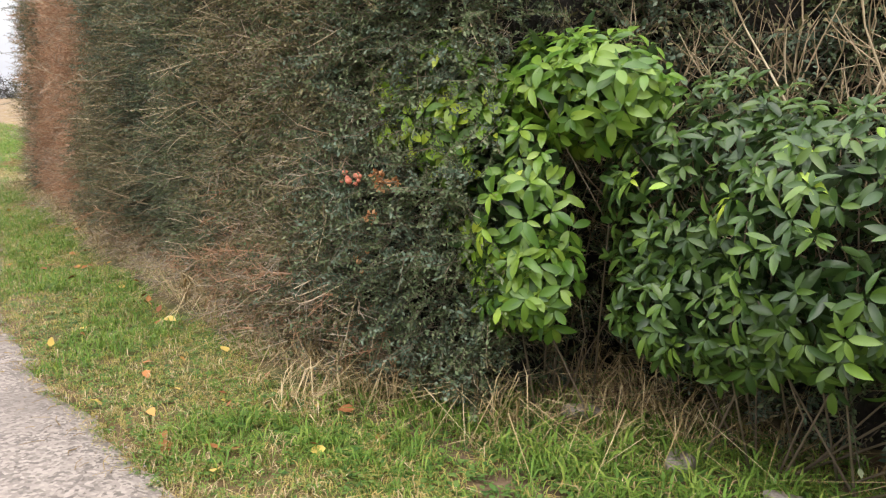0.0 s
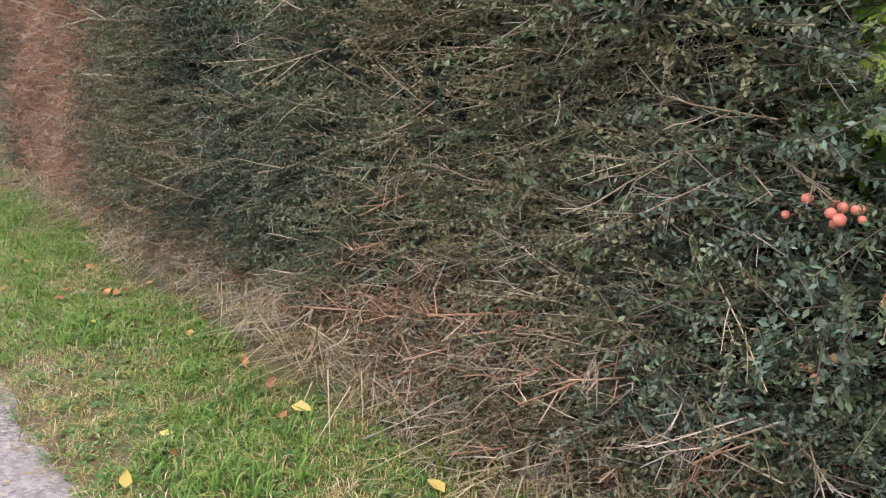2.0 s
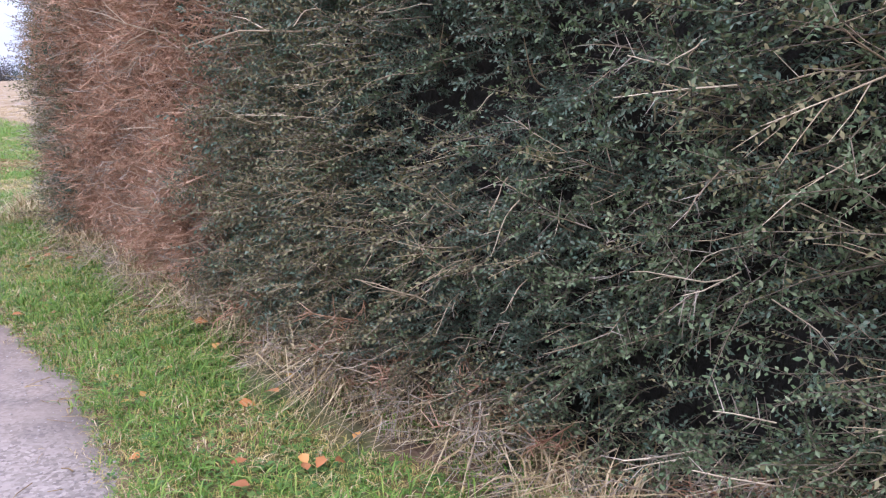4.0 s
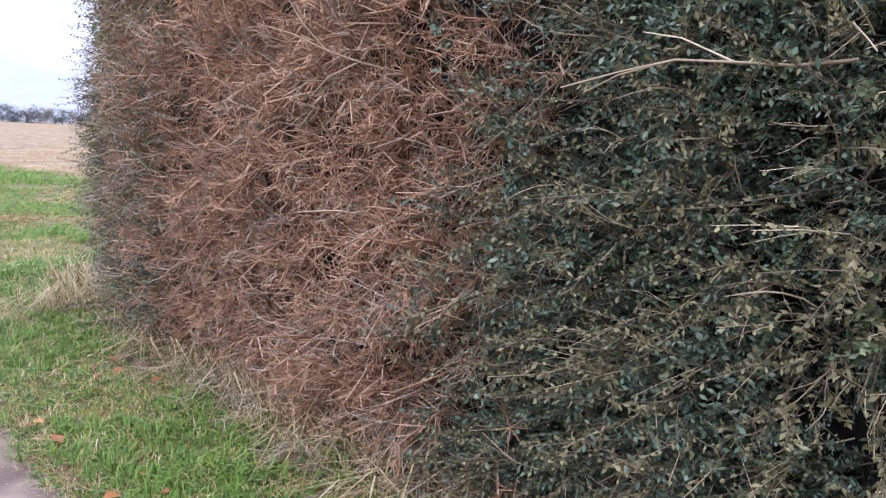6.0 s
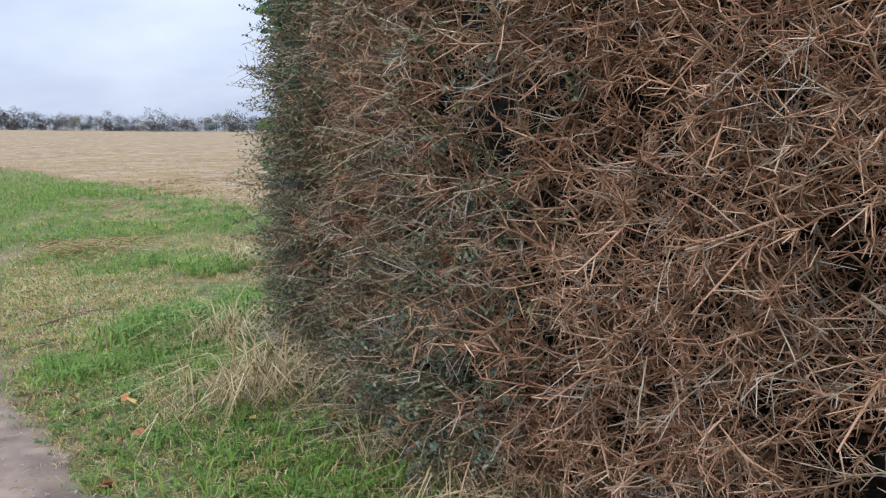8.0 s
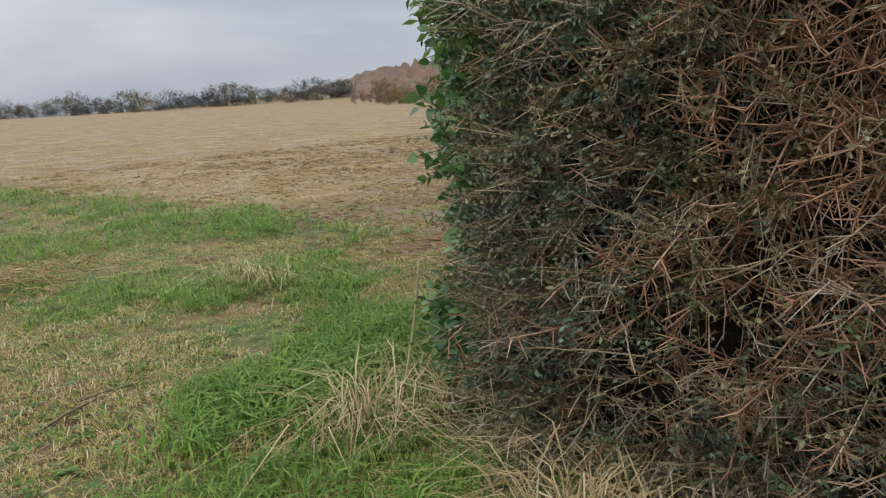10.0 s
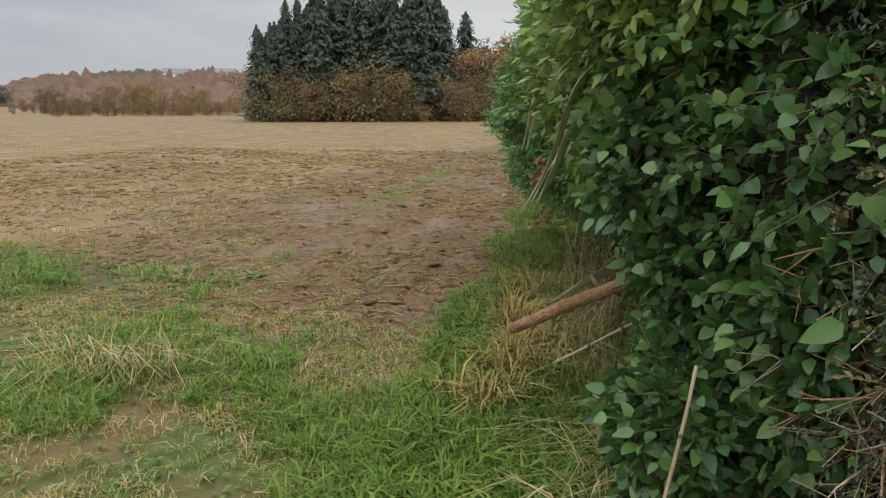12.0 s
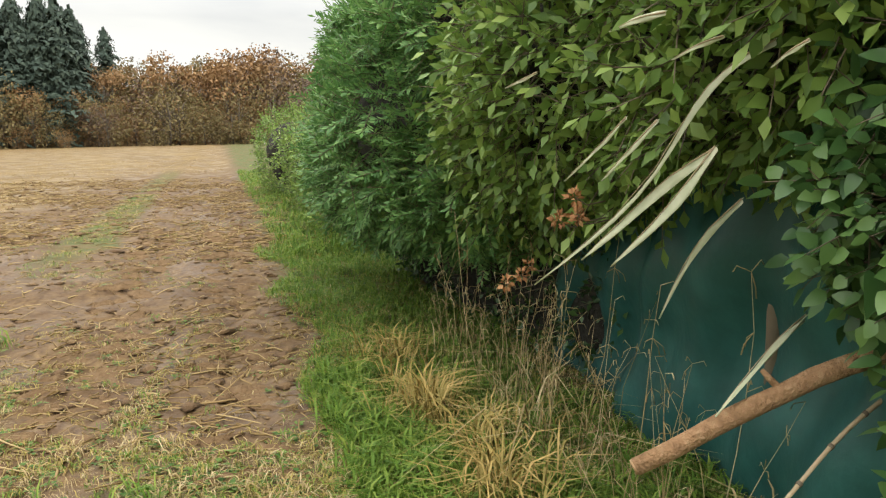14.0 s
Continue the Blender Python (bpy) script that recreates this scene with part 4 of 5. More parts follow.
d = np.stack([r.normal(-0.3, 0.6, n), r.uniform(0.3, 1.0, n), r.normal(-0.1, 0.6, n)], -1)
V, F, I = scatter(SH_BIG, r.integers(0, 6, n), np.stack([xx, yy, zz], -1) - unit(d) * 0.08, turns(d, roll=r.normal(0, 0.8, n)), r.uniform(0.7, 1.3, n))
wrap = build("climbing_foliage", V, F, I, [M_IVY, M_STEM], corner, "", True)
wrap["kind"] = "stuff"
n = 60
yy, zz = r.uniform(13.2, 13.7, n), r.uniform(1.75, 2.9, n)
d = np.stack([r.uniform(-1.0, -0.2, n), r.normal(0.4, 0.5, n), r.normal(0.25, 0.4, n)], -1)
V, F, I = scatter(SH_MID, r.integers(0, 6, n), np.stack([hedge_face(yy, zz) + r.uniform(-0.02, 0.2, n), yy, zz], -1), turns(d, roll=r.normal(0, 0.6, n)), r.uniform(0.6, 1.0, n))
wrap = build("climbing_foliage", V, F, I, [M_IVY, M_STEM], corner, "", True)
wrap["kind"] = "stuff"

# large single leaves on the corner bush
IVY_LEAVES = [leaf_shape(0.046 + 0.005 * i, 0.036 + 0.004 * (i % 3), 0.2, 0.1 + 0.08 * i, tip=0.7, steps=5, stalk=0.3) for i in range(5)]
IVY_ME = [leaf_mesh("round_leaf", s, M_IVYO) for s in IVY_LEAVES]
r = np.random.default_rng(21)
P, D = blob_points(CORNER, 298, r, lambda v: (v[1] > 0.1 or v[0] < -0.45) and v[2] < 0.8, (0.98, 1.12))
d = D * 0.6 + r.normal(0, 0.7, P.shape) + [0, 0, -0.2]
R = turns(d, D * 0.6 + [0, 0, 0.8] + r.normal(0, 0.5, P.shape))
for i in range(len(P)):
    leaf = new("leaf", IVY_ME[i % 5])
    leaf.parent = corner
    s = r.uniform(0.95, 1.6)
    leaf.matrix_local = Matrix([list(R[i][k] * s) + [P[i][k]] for k in range(3)] + [[0, 0, 0, 1]])

# bare spiky shoots over the bush tops and the corner silhouette
spikes = thing("bare_shoots", (0, 0, 0), "thin bare hedge shoots with few leaves against the sky", "twigs")
n = 130
zz = rng.uniform(1.2, 3.0, n)
yy = rng.uniform(12.4, 13.6, n)
V, F, I = scatter(HEDGE_T, rng.choice([0, 2, 12, 13, 30, 31, 32], n), np.stack([hedge_face(yy, zz) + 0.02, yy, zz], -1), turns(np.stack([rng.normal(-0.5, 0.4, n), rng.uniform(0.3, 1.2, n), rng.normal(0.25, 0.35, n)], -1), roll=rng.uniform(0, 6.28, n)), rng.uniform(0.8, 1.3, n))
sp = build("growth", V, F, I, ALL, spikes)
sp["kind"] = "stuff"

# ---- green sheeting behind the overhanging bush ----
tarp = thing("garden_netting", (4.9, 14.0, 0), "dark teal-green sheeting along the garden edge under the bush", "netting")
bm = bmesh.new()
bmesh.ops.create_grid(bm, x_segments=90, y_segments=26, size=1)
for v in bm.verts:
    x, z = v.co.x * 1.65, 0.62 + v.co.y * 0.66
    v.co = Vector((x, 0.05 * math.sin(x * 5 + z * 2) + 0.03 * math.sin(x * 13 + z * 6) + 0.035 * math.sin(z * 9 + x * 2), z))
bmesh.ops.solidify(bm, geom=bm.faces[:], thickness=0.004)
for f in bm.faces:
    f.smooth = True
part("sheet", bm, M_TARP, tarp)
for px in (-1.5, -0.5, 0.55, 1.55):
    V, F, I = tube([(px, -0.09, 0), (px, -0.09, 0.7), (px + 0.01, -0.09, 1.3)], 0.03, 0.03, 8)
    build("post", V, F, I, [M_STEM], tarp, "weathered wooden post")

# ---- sawn branch sticking out of the bush ----
log = thing("branch", (3.7, 14.14, 0.82), "thick reddish-brown sawn-off branch sticking out of the bush", "branch")
a, b = np.array([3.62, 13.7, 0.98]), np.array([3.81, 14.7, 0.54])
r = np.random.default_rng(5)
pts = [a + (b - a) * u + np.array([0, 0, 0.05 * math.sin(u * 3.1)]) + r.normal(0, 0.006, 3) for u in np.linspace(0, 1, 14)]
V, F, I = tube(np.array(pts) - [3.7, 14.14, 0.82], 0.03, 0.025, 12)
V = V + 0.0035 * np.stack([rough_noise(V, 60, 1), rough_noise(V, 55, 2), rough_noise(V, 70, 3)], -1)
build("bark", V, F, I, [M_BARK], log, "", True)
e = unit(pts[-1] - pts[-2])
V, F, I = tube(np.array([pts[-1], pts[-1] + e * 0.006]) - [3.7, 14.14, 0.82], 0.022, 0.021, 12)
build("cut_end", V, F, I, [M_WOOD], log, "pale ragged sawn end")
stub_d = unit(np.array([0.3, 0.5, 0.6]))
V, F, I = tube(np.array([pts[8], pts[8] + stub_d * 0.05, pts[8] + stub_d * 0.08]) - [3.7, 14.14, 0.82], 0.012, 0.007, 7)
build("side_stub", V, F, I, [M_BARK], log)


# ---- canes ----
def cane(p0, p1, rad, label):
    p0, p1 = np.array(p0), np.array(p1)
    ob = thing("cane", tuple(p0), label, "cane", "loose canes")
    k = 9
    pts = [(p1 - p0) * u + 0.02 * np.array([math.sin(u * 4), math.cos(u * 3) - 1, 0]) for u in np.linspace(0, 1, k)]
    V, F, I = tube(pts, rad, rad * 0.75, 8)
    build("shaft", V, F, I, [M_TAN], ob, "", True)
    for i in (2, 4, 6):
        c = np.array(pts[i])
        d = unit(p1 - p0) * 0.006
        V, F, I = tube([c - d, c + d], rad * 1.2, rad * 1.2, 8)
        build("node", V, F, I, [M_STEM], ob)
    return ob


cane((2.62, 14.14, 0.0), (2.7, 14.05, 0.8), 0.0065, "thin pale cane leaning against the corner bush")
cane((3.72, 13.97, 0.75), (3.56, 14.53, 0.49), 0.007, "pale cut cane poking out beside the branch")
cane((3.05, 14.22, 0.0), (3.2, 14.05, 0.5), 0.005, "thin pale cane standing in dry weeds")


# ---- strap leaves ----
def strap(pts, width, mat, label):
    """A long folded sword-shaped leaf along a curve."""
    pts = np.array(pts, float)
    n = 14
    t = np.linspace(0, len(pts) - 1, n)
    c = np.stack([np.interp(t, range(len(pts)), pts[:, k]) for k in range(3)], -1)
    for _ in range(2):
        c[1:-1] = (c[:-2] + 2 * c[1:-1] + c[2:]) / 4
    ob = thing("strap_leaf", tuple(c[0]), label, "leaf", "strap leaves")
    tan = unit(np.gradient(c, axis=0))
    side = unit(np.cross(tan, [0.3, 0.75, 0.3]))
    nrm = np.cross(tan, side)
    V, F = [], []
    for i in range(n):
        u = i / (n - 1)
        w = width * 0.5 * (0.55 + 0.45 * math.sin(math.pi * min(1, u * 1.25))) * (1 - max(0, (u - 0.62) / 0.38) ** 1.6) + 0.0008
        for o in (-1, -0.5, 0, 0.5, 1):
            V.append(c[i] + side[i] * w * o + nrm[i] * (abs(o) * w * 0.35 + 0.002 * math.sin(o * 9 + i)) - c[0])
    for i in range(n - 1):
        for k in range(4):
            p = i * 5 + k
            F += [(p, p + 1, p + 6), (p, p + 6, p + 5)]
    bl = build("blade", V, F, None, [mat], ob, "", True)
    md = bl.modifiers.new("thick", "SOLIDIFY")
    md.thickness = 0.0012
    V, F, I = tube(np.array([c[i] - nrm[i] * 0.002 - c[0] for i in range(0, n, 2)]), 0.0028, 0.0008, 4)
    build("midrib", V, F, I, [M_TAN], ob)
    return ob


STRAPS = [(((3.74, 14.39, 1.66), (3.85, 14.45, 1.62), (3.94, 14.51, 1.50), (4.01, 14.55, 1.35), (4.16, 14.64, 1.16), (4.43, 14.80, 0.93)), 0.055),
          (((3.88, 14.47, 1.39), (4.00, 14.54, 1.31), (4.16, 14.64, 1.14), (4.25, 14.70, 1.04)), 0.075),
          (((3.83, 14.49, 1.40), (3.91, 14.54, 1.28), (4.00, 14.59, 1.17), (4.11, 14.66, 1.04)), 0.075),
          (((3.91, 14.36, 1.25), (4.01, 14.41, 1.15), (4.08, 14.45, 1.02), (4.15, 14.48, 0.86)), 0.05),
          (((3.94, 14.12, 0.90), (3.87, 14.25, 0.86), (3.79, 14.40, 0.78), (3.73, 14.52, 0.70)), 0.075),
          (((3.99, 14.67, 1.48), (4.11, 14.70, 1.40), (4.27, 14.75, 1.29)), 0.02),
          (((3.88, 14.63, 1.47), (3.99, 14.67, 1.38), (4.09, 14.70, 1.30)), 0.026),
          (((3.48, 14.48, 1.63), (3.52, 14.50, 1.61), (3.57, 14.51, 1.58)), 0.014),
          (((3.85, 14.63, 1.74), (3.95, 14.66, 1.74), (4.07, 14.69, 1.72)), 0.024),
          (((3.67, 14.57, 1.66), (3.75, 14.59, 1.65), (3.83, 14.62, 1.62)), 0.016),
          (((4.50, 14.77, 1.64), (4.60, 14.80, 1.62), (4.69, 14.83, 1.60)), 0.014)]
for i, (pts, w) in enumerate(STRAPS):
    strap(pts, w, M_STRAP, "pale green-grey sword-shaped leaf hanging from the bush" if i < 5 else "small dry sword-shaped leaf among the bush foliage")

# ---- dried flower heads and berries ----
def cluster(name, place, n, rad, spread, mat, label, category, parts_name, seed):
    r = np.random.default_rng(seed)
    ob = thing(name, place, label, category)
    for i in range(n):
        bm = bmesh.new()
        bmesh.ops.create_icosphere(bm, subdivisions=2, radius=rad * r.uniform(0.7, 1.2))
        o = r.normal(0, 1, 3) * spread
        for v in bm.verts:
            v.co = v.co * (1 + 0.1 * math.sin(v.co.x * 300 + i)) + Vector(o)
        for f in bm.faces:
            f.smooth = True
        part(parts_name, bm, mat, ob)
        V, F, I = tube([o * 0.9, o * 0.4 + [0.01, 0, 0.01], (0.05, 0, 0.02)], 0.002, 0.0015, 4)
        build("stalk", V, F, I, [M_STEM], ob)
    return ob


cluster("berry_cluster", (1.79, 3.13, 1.16), 10, 0.013, np.array([0.02, 0.06, 0.022]), M_BERRY, "cluster of pinkish-red berries hanging on the hedge", "berries", "berry", 1)
cluster("berry_cluster", (1.84, 3.14, 0.78), 5, 0.012, np.array([0.02, 0.045, 0.03]), M_DRIED, "small cluster of yellow-brown fruits on the hedge", "berries", "berry", 2)


def dried_heads(place, n, spread, label, seed):
    """Withered flower heads: crumpled petals round short stalks."""
    r = np.random.default_rng(seed)
    ob = thing("dried_flowers", place, label, "flowers")
    for i in range(n):
        o = r.normal(0, 1, 3) * spread
        out = []
        for k in range(26):
            d = unit(r.normal(0, 1, 3))
            v, f, mi = leaf_shape(0.022 * r.uniform(0.7, 1.3), 0.018, 0.5, r.uniform(-0.6, 0.6), 0, 0.6, 2)
            out.append((v @ turns(d[None], roll=np.array([r.random() * 6]))[0].T + o + d * 0.012, f, mi))
        build("flower_head", *join(out), [M_DRIED], ob)
        build("stalk", *tube([o, o + [0.02, -0.05, -0.03], o + [0.03, -0.12, -0.02]], 0.002, 0.003, 4), [M_STEM], ob)
    return ob


dried_heads((1.82, 2.97, 1.12), 5, np.array([0.02, 0.03, 0.08]), "withered pale brown flower heads beside the laurel", 3)
dried_heads((4.42, 14.68, 1.17), 4, np.array([0.05, 0.03, 0.035]), "withered orange-brown flower heads under the bush", 4)
dried_heads((4.85, 14.72, 0.92), 3, np.array([0.05, 0.03, 0.03]), "withered brown flower heads low in the bush", 6)


# ---- stones under the laurels ----
def stone(place, s, seed, label):
    r = np.random.default_rng(seed)
    bm = bmesh.new()
    bmesh.ops.create_icosphere(bm, subdivisions=3, radius=1)
    for v in bm.verts:
        c = np.array(v.co)
        c = np.sign(c) * np.abs(c) ** 0.6
        v.co = Vector(c * np.array(s) * (1 + 0.08 * float(rough_noise(c, 4, seed))))
    for f in bm.faces:
        f.smooth = True
    me = bpy.data.meshes.new("edging_stone")
    bm.to_mesh(me)
    bm.free()
    me.materials.append(M_STONE)
    ob = new("edging_stone", me)
    ob.matrix_world = pose(place[0], place[1], place[2], r.normal(0, 6), r.normal(0, 6), r.uniform(0, 180))
    return tagged(ob, label, "stone", "edging stones")


for i, (p, s) in enumerate([((2.55, 1.75, 0.07), (0.09, 0.06, 0.035)), ((2.6, 2.35, 0.08), (0.1, 0.05, 0.03)), ((2.6, 1.3, 0.07), (0.1, 0.06, 0.035)), ((2.62, 0.8, 0.07), (0.1, 0.06, 0.03))]):
    stone(p, s, i + 1, "flat weathered grey edging stone in dry grass")


# ---- ground cover ----
def blade(r, h, w, lean, mi):
    a = r.random() * 6.28
    dx = np.array([math.cos(a), math.sin(a), 0])
    sd = np.array([-dx[1], dx[0], 0])
    o = r.normal(0, 0.02, 3) * [1, 1, 0]
    p1, p2 = o + dx * lean * h * 0.35 + [0, 0, h * 0.6], o + dx * lean * h + [0, 0, h * (1 - 0.35 * lean)]
    V = np.array([o, p1 + sd * w * 0.6, p1 - sd * w * 0.6, p2])
    return V, np.array([(0, 1, 2), (1, 3, 2)]), np.full(2, mi)


def tuft(seed, n, h, w, lean, mi):
    r = np.random.default_rng(seed)
    return join([blade(r, h * r.uniform(0.5, 1.2), w * r.uniform(0.7, 1.2), lean * r.uniform(0.3, 1.4), mi) for _ in range(n)])


def weed(seed, mi):
    r = np.random.default_rng(seed)
    out = []
    for i in range(6):
        a = r.random() * 6.28
        d = np.array([math.cos(a), math.sin(a), r.uniform(0.1, 0.7)])
        v, f, m = leaf_shape(r.uniform(0.02, 0.038), r.uniform(0.016, 0.028), 0.15, 0.3, mi, 0.55, 2, 0.35)
        out.append((v @ turns(d[None])[0].T + [0, 0, 0.012], f, m))
    return join(out)


GM = [M_GRASS, M_GRASSY, M_DRY, M_CLOVER, M_DEADG]
TUFT = [tuft(200 + i, 8, 0.055, 0.0048, 1.0, 0) for i in range(6)] + [tuft(210 + i, 7, 0.05, 0.0045, 1.2, 1) for i in range(4)] + [tuft(220 + i, 7, 0.07, 0.0038, 1.3, 2) for i in range(4)] + [weed(230 + i, 3) for i in range(5)] + [tuft(240 + i, 9, 0.11, 0.006, 0.9, 0) for i in range(4)] + [tuft(250 + i, 11, 0.28, 0.0038, 1.6, 2) for i in range(4)] + [tuft(260 + i, 16, 0.24, 0.006, 1.1, 1) for i in range(3)]
G, GY_, GD, GW, GT, GS, GO = (0, 6), (6, 4), (10, 4), (14, 5), (19, 4), (23, 4), (27, 3)


def cover(x, y, kinds, weights, size=(0.7, 1.3), lift=0.0):
    n = len(x)
    k = rng.choice(len(kinds), n, p=np.array(weights) / sum(weights))
    pick = np.array([kinds[i][0] for i in k]) + (rng.random(n) * np.array([kinds[i][1] for i in k])).astype(int)
    a = rng.uniform(0, 6.28, n)
    R = np.zeros((n, 3, 3))
    R[:, 0, 0], R[:, 0, 1], R[:, 1, 0], R[:, 1, 1], R[:, 2, 2] = np.cos(a), -np.sin(a), np.sin(a), np.cos(a), 1
    return scatter(TUFT, pick, np.stack([x, y, land(x, y) + lift], -1), R, rng.uniform(*size, n))


def patchy(x, y, f, s):
    return rough_noise(np.stack([x, y, 0 * x], -1), f, s)


def stuff(name, pieces, mats, label, category):
    V, F, I = join(pieces)
    return tagged(build(name, V, F, I, mats), label, category, kind="stuff")


# verge between lane and hedge
n = 16000
y = rng.uniform(0.5, 14.3, n)
e = lane_edge(y)
e = e - 0.1 * step(8.5, 12, y) * rng.random(n) ** 2
foot_x = 1.7 + 0.16 * step(8, 9.5, y) + 0.07 * np.sin(3.1 * y) + 0.05 * np.sin(7.7 * y) + 0.25 * np.clip(y - 11.3, 0, 2.2) + 0.3 * step(13.0, 13.8, y)
x = e - 0.06 + rng.random(n) ** 0.9 * (foot_x - e) + rng.normal(0, 0.04, n)
yellow = patchy(x, y, 2.6, 71) + 0.3 * patchy(x, y, 6.1, 72) + 0.5 * step(8.0, 4.5, y) > 0.3
g1 = cover(x[~yellow], y[~yellow], (G, GT, GW, GY_, GD), (4, 1.0, 2.4, 1.8, 0.9), (0.6, 1.15))
g2 = cover(x[yellow], y[yellow], (GY_, G, GW, GD), (3.5, 2.5, 2.2, 1.2), (0.5, 1.0))
stuff("verge_grass", [g1, g2], GM, "short green verge grass with yellowed patches and weeds", "grass")

# under the laurels: weeds and dry stalks
n = 5200
x, y = rng.uniform(1.3, 3.2, n), rng.uniform(-1.0, 3.4, n)
k = patchy(x, y, 2.2, 73) + 0.8 * (x - 2.1)
g1 = cover(x[k < 0.1], y[k < 0.1], (G, GY_, GW, GT), (3, 2, 2.5, 0.6))
g2 = cover(x[k >= 0.1], y[k >= 0.1], (GD, GY_, GW, GS, GT), (3, 2, 3, 0.5, 1.0), (0.8, 1.4))
stuff("weedy_grass", [g1, g2], GM, "weedy yellow-green grass with dry stalks under the laurels", "grass")

# taller weeds and dry stalks before the laurel stems
n = 900
x, y = rng.uniform(1.95, 2.75, n), rng.uniform(0.2, 2.9, n)
stuff("tall_weeds", [cover(x, y, (GW, GT, GD), (4, 2.5, 2), (1.0, 1.6))], GM, "rank green weeds and dry stalks before the laurels", "weeds")

# foot of the hedge
n = 2400
y = rng.uniform(2.8, 13.6, n)
x = hedge_face(y, 0 * y + 0.1) + rng.uniform(-0.32, 0.05, n)
stuff("hedge_foot_grass", [cover(x, y, (GD, GS, GT, GW), (3, 1, 1.2, 1))], GM, "dry grass and weeds along the foot of the hedge", "grass")
# pale straw tuft at the corner and one at the hedge foot
for cx, cy, nn, lab in ((1.92, 12.8, 34, "pale bleached grass tuft at the hedge corner"), (1.95, 7.6, 26, "pale dry grass tuft at the hedge foot"), (1.9, 5.3, 18, "pale dry grass tuft at the hedge foot"), (4.1, 17.0, 16, "yellow grass tuft on the headland")):
    x, y = rng.normal(cx, 0.13, nn), rng.normal(cy, 0.16, nn)
    tagged(build("grass_tuft", *cover(x, y, (GS,), (1,), (0.9, 1.5)), GM), lab, "grass", "grass tufts")

# headland grass
n = 46000
x, y = rng.uniform(0.3, 8.2, n), 13.4 + 18 * rng.random(n) ** 1.6
zt_, zm_, _z = zones(x, y)
ok = (x > lane_edge(y) - 0.05) & (rng.random(n) < np.clip(zt_ * (1 - 0.75 * zm_), 0.1, 1) * np.clip(0.75 + 0.5 * patchy(x, y, 1.9, 77) + 0.5 * patchy(x, y, 5.3, 78), 0.12, 1)) & ~((x > 2.3) & (y < 14.0))
x, y = x[ok], y[ok]
lush = np.exp(-((x - 2.9) ** 2 + (y - 14.8) ** 2) / 0.5)
yellow = patchy(x, y, 1.4, 75) + 0.5 * patchy(x, y, 4.0, 76) + 0.3 * step(14.2, 15.2, y) * step(19.5, 17.5, y) - 1.4 * lush - 0.25 * step(18, 20, y) > 0.05
g1 = cover(x[~yellow], y[~yellow], (G, GT, GW, GY_), (5, 2.2, 1.6, 1.4), (0.7, 1.4))
g2 = cover(x[yellow], y[yellow], (GY_, G, GW, GD), (5, 1.6, 1.8, 2.6), (0.65, 1.25))
n = 9000
x, y = rng.uniform(1.2, 5.6, n), rng.uniform(13.9, 17.6, n)
ok = (x > lane_edge(y)) & ~((x > 2.3) & (y < 14.1)) & (patchy(x, y, 2.3, 98) + 0.5 * patchy(x, y, 6.0, 99) > -0.2)
x, y = x[ok], y[ok]
ripe = patchy(x, y, 1.4, 75) + 0.5 * patchy(x, y, 4.0, 76) > -0.1
g3 = cover(x[ripe], y[ripe], (GY_, GD, GW, G), (4, 2, 1.5, 1), (0.7, 1.3))
g4 = cover(x[~ripe], y[~ripe], (G, GT, GW, GY_), (4, 2, 2, 1), (0.7, 1.3))
g5 = cover(rng.normal(2.7, 0.45, 450), rng.normal(14.75, 0.25, 450), (GT,), (1,), (1.2, 1.9))
stuff("headland_grass", [g1, g2, g3, g4, g5], GM, "patchy green and yellowing headland grass", "grass")
# far headland strip
n = 7000
x, y = rng.uniform(0.0, 7.1, n), 27 + 27 * rng.random(n) ** 1.3
stuff("far_grass", [cover(x, y, (GT, GY_, G), (2, 2, 2), (0.9, 1.7))], GM, "longer green grass strip beside the stubble field", "grass")

# track edge along the bushes
n = 10000
x = 3.0 + 9 * rng.random(n) ** 1.4
v = rng.uniform(-1.1, 0.25, n) + 0.15 * np.sin(2.3 * x)
y = 15.1 + 0.105 * (x - 5) + v
g1 = cover(x, y, (G, GT, GW, GY_, GD), (6, 4, 3.2, 3.2, 0.6), (0.8, 1.35))
n = 34
x = rng.uniform(4.6, 7.2, n)
y = 14.2 + 0.1 * (x - 4) + rng.uniform(0, 0.45, n)
g2 = cover(x, y, (GS, GD, GT), (3, 1, 1.5), (0.9, 1.6))
n = 2600
x = rng.uniform(3.2, 6.4, n)
y = 14.45 + 0.1 * (x - 4) + rng.uniform(0, 0.85, n)
ok = patchy(x, y, 2.6, 101) > -0.35
g3 = cover(x[ok], y[ok], (G, GT, GW), (4, 3.5, 2.5), (0.9, 1.6))
stuff("bank_grass", [g1, g2, g3], GM, "lush green grass with tall dry stalks before the bushes", "grass")
for cx, cy, s in ((4.75, 14.85, 15), (5.7, 15.0, 20), (4.2, 14.9, 10), (6.6, 15.1, 12), (5.25, 14.75, 9)):
    x, y = rng.normal(cx, 0.14, s), rng.normal(cy, 0.1, s)
    tagged(build("grass_tuft", *cover(x, y, (GO,), (1,), (0.9, 1.4)), [M_GRASS, M_TUSS, M_TUSS, M_CLOVER, M_DEADG]), "arching orange-yellow grass tussock before the bushes", "grass", "grass tufts")
n = 1600
x = 11 + 22 * rng.random(n) ** 1.3
y = 15.1 + 0.105 * (x - 5) + rng.uniform(-1.0, 0.1, n)
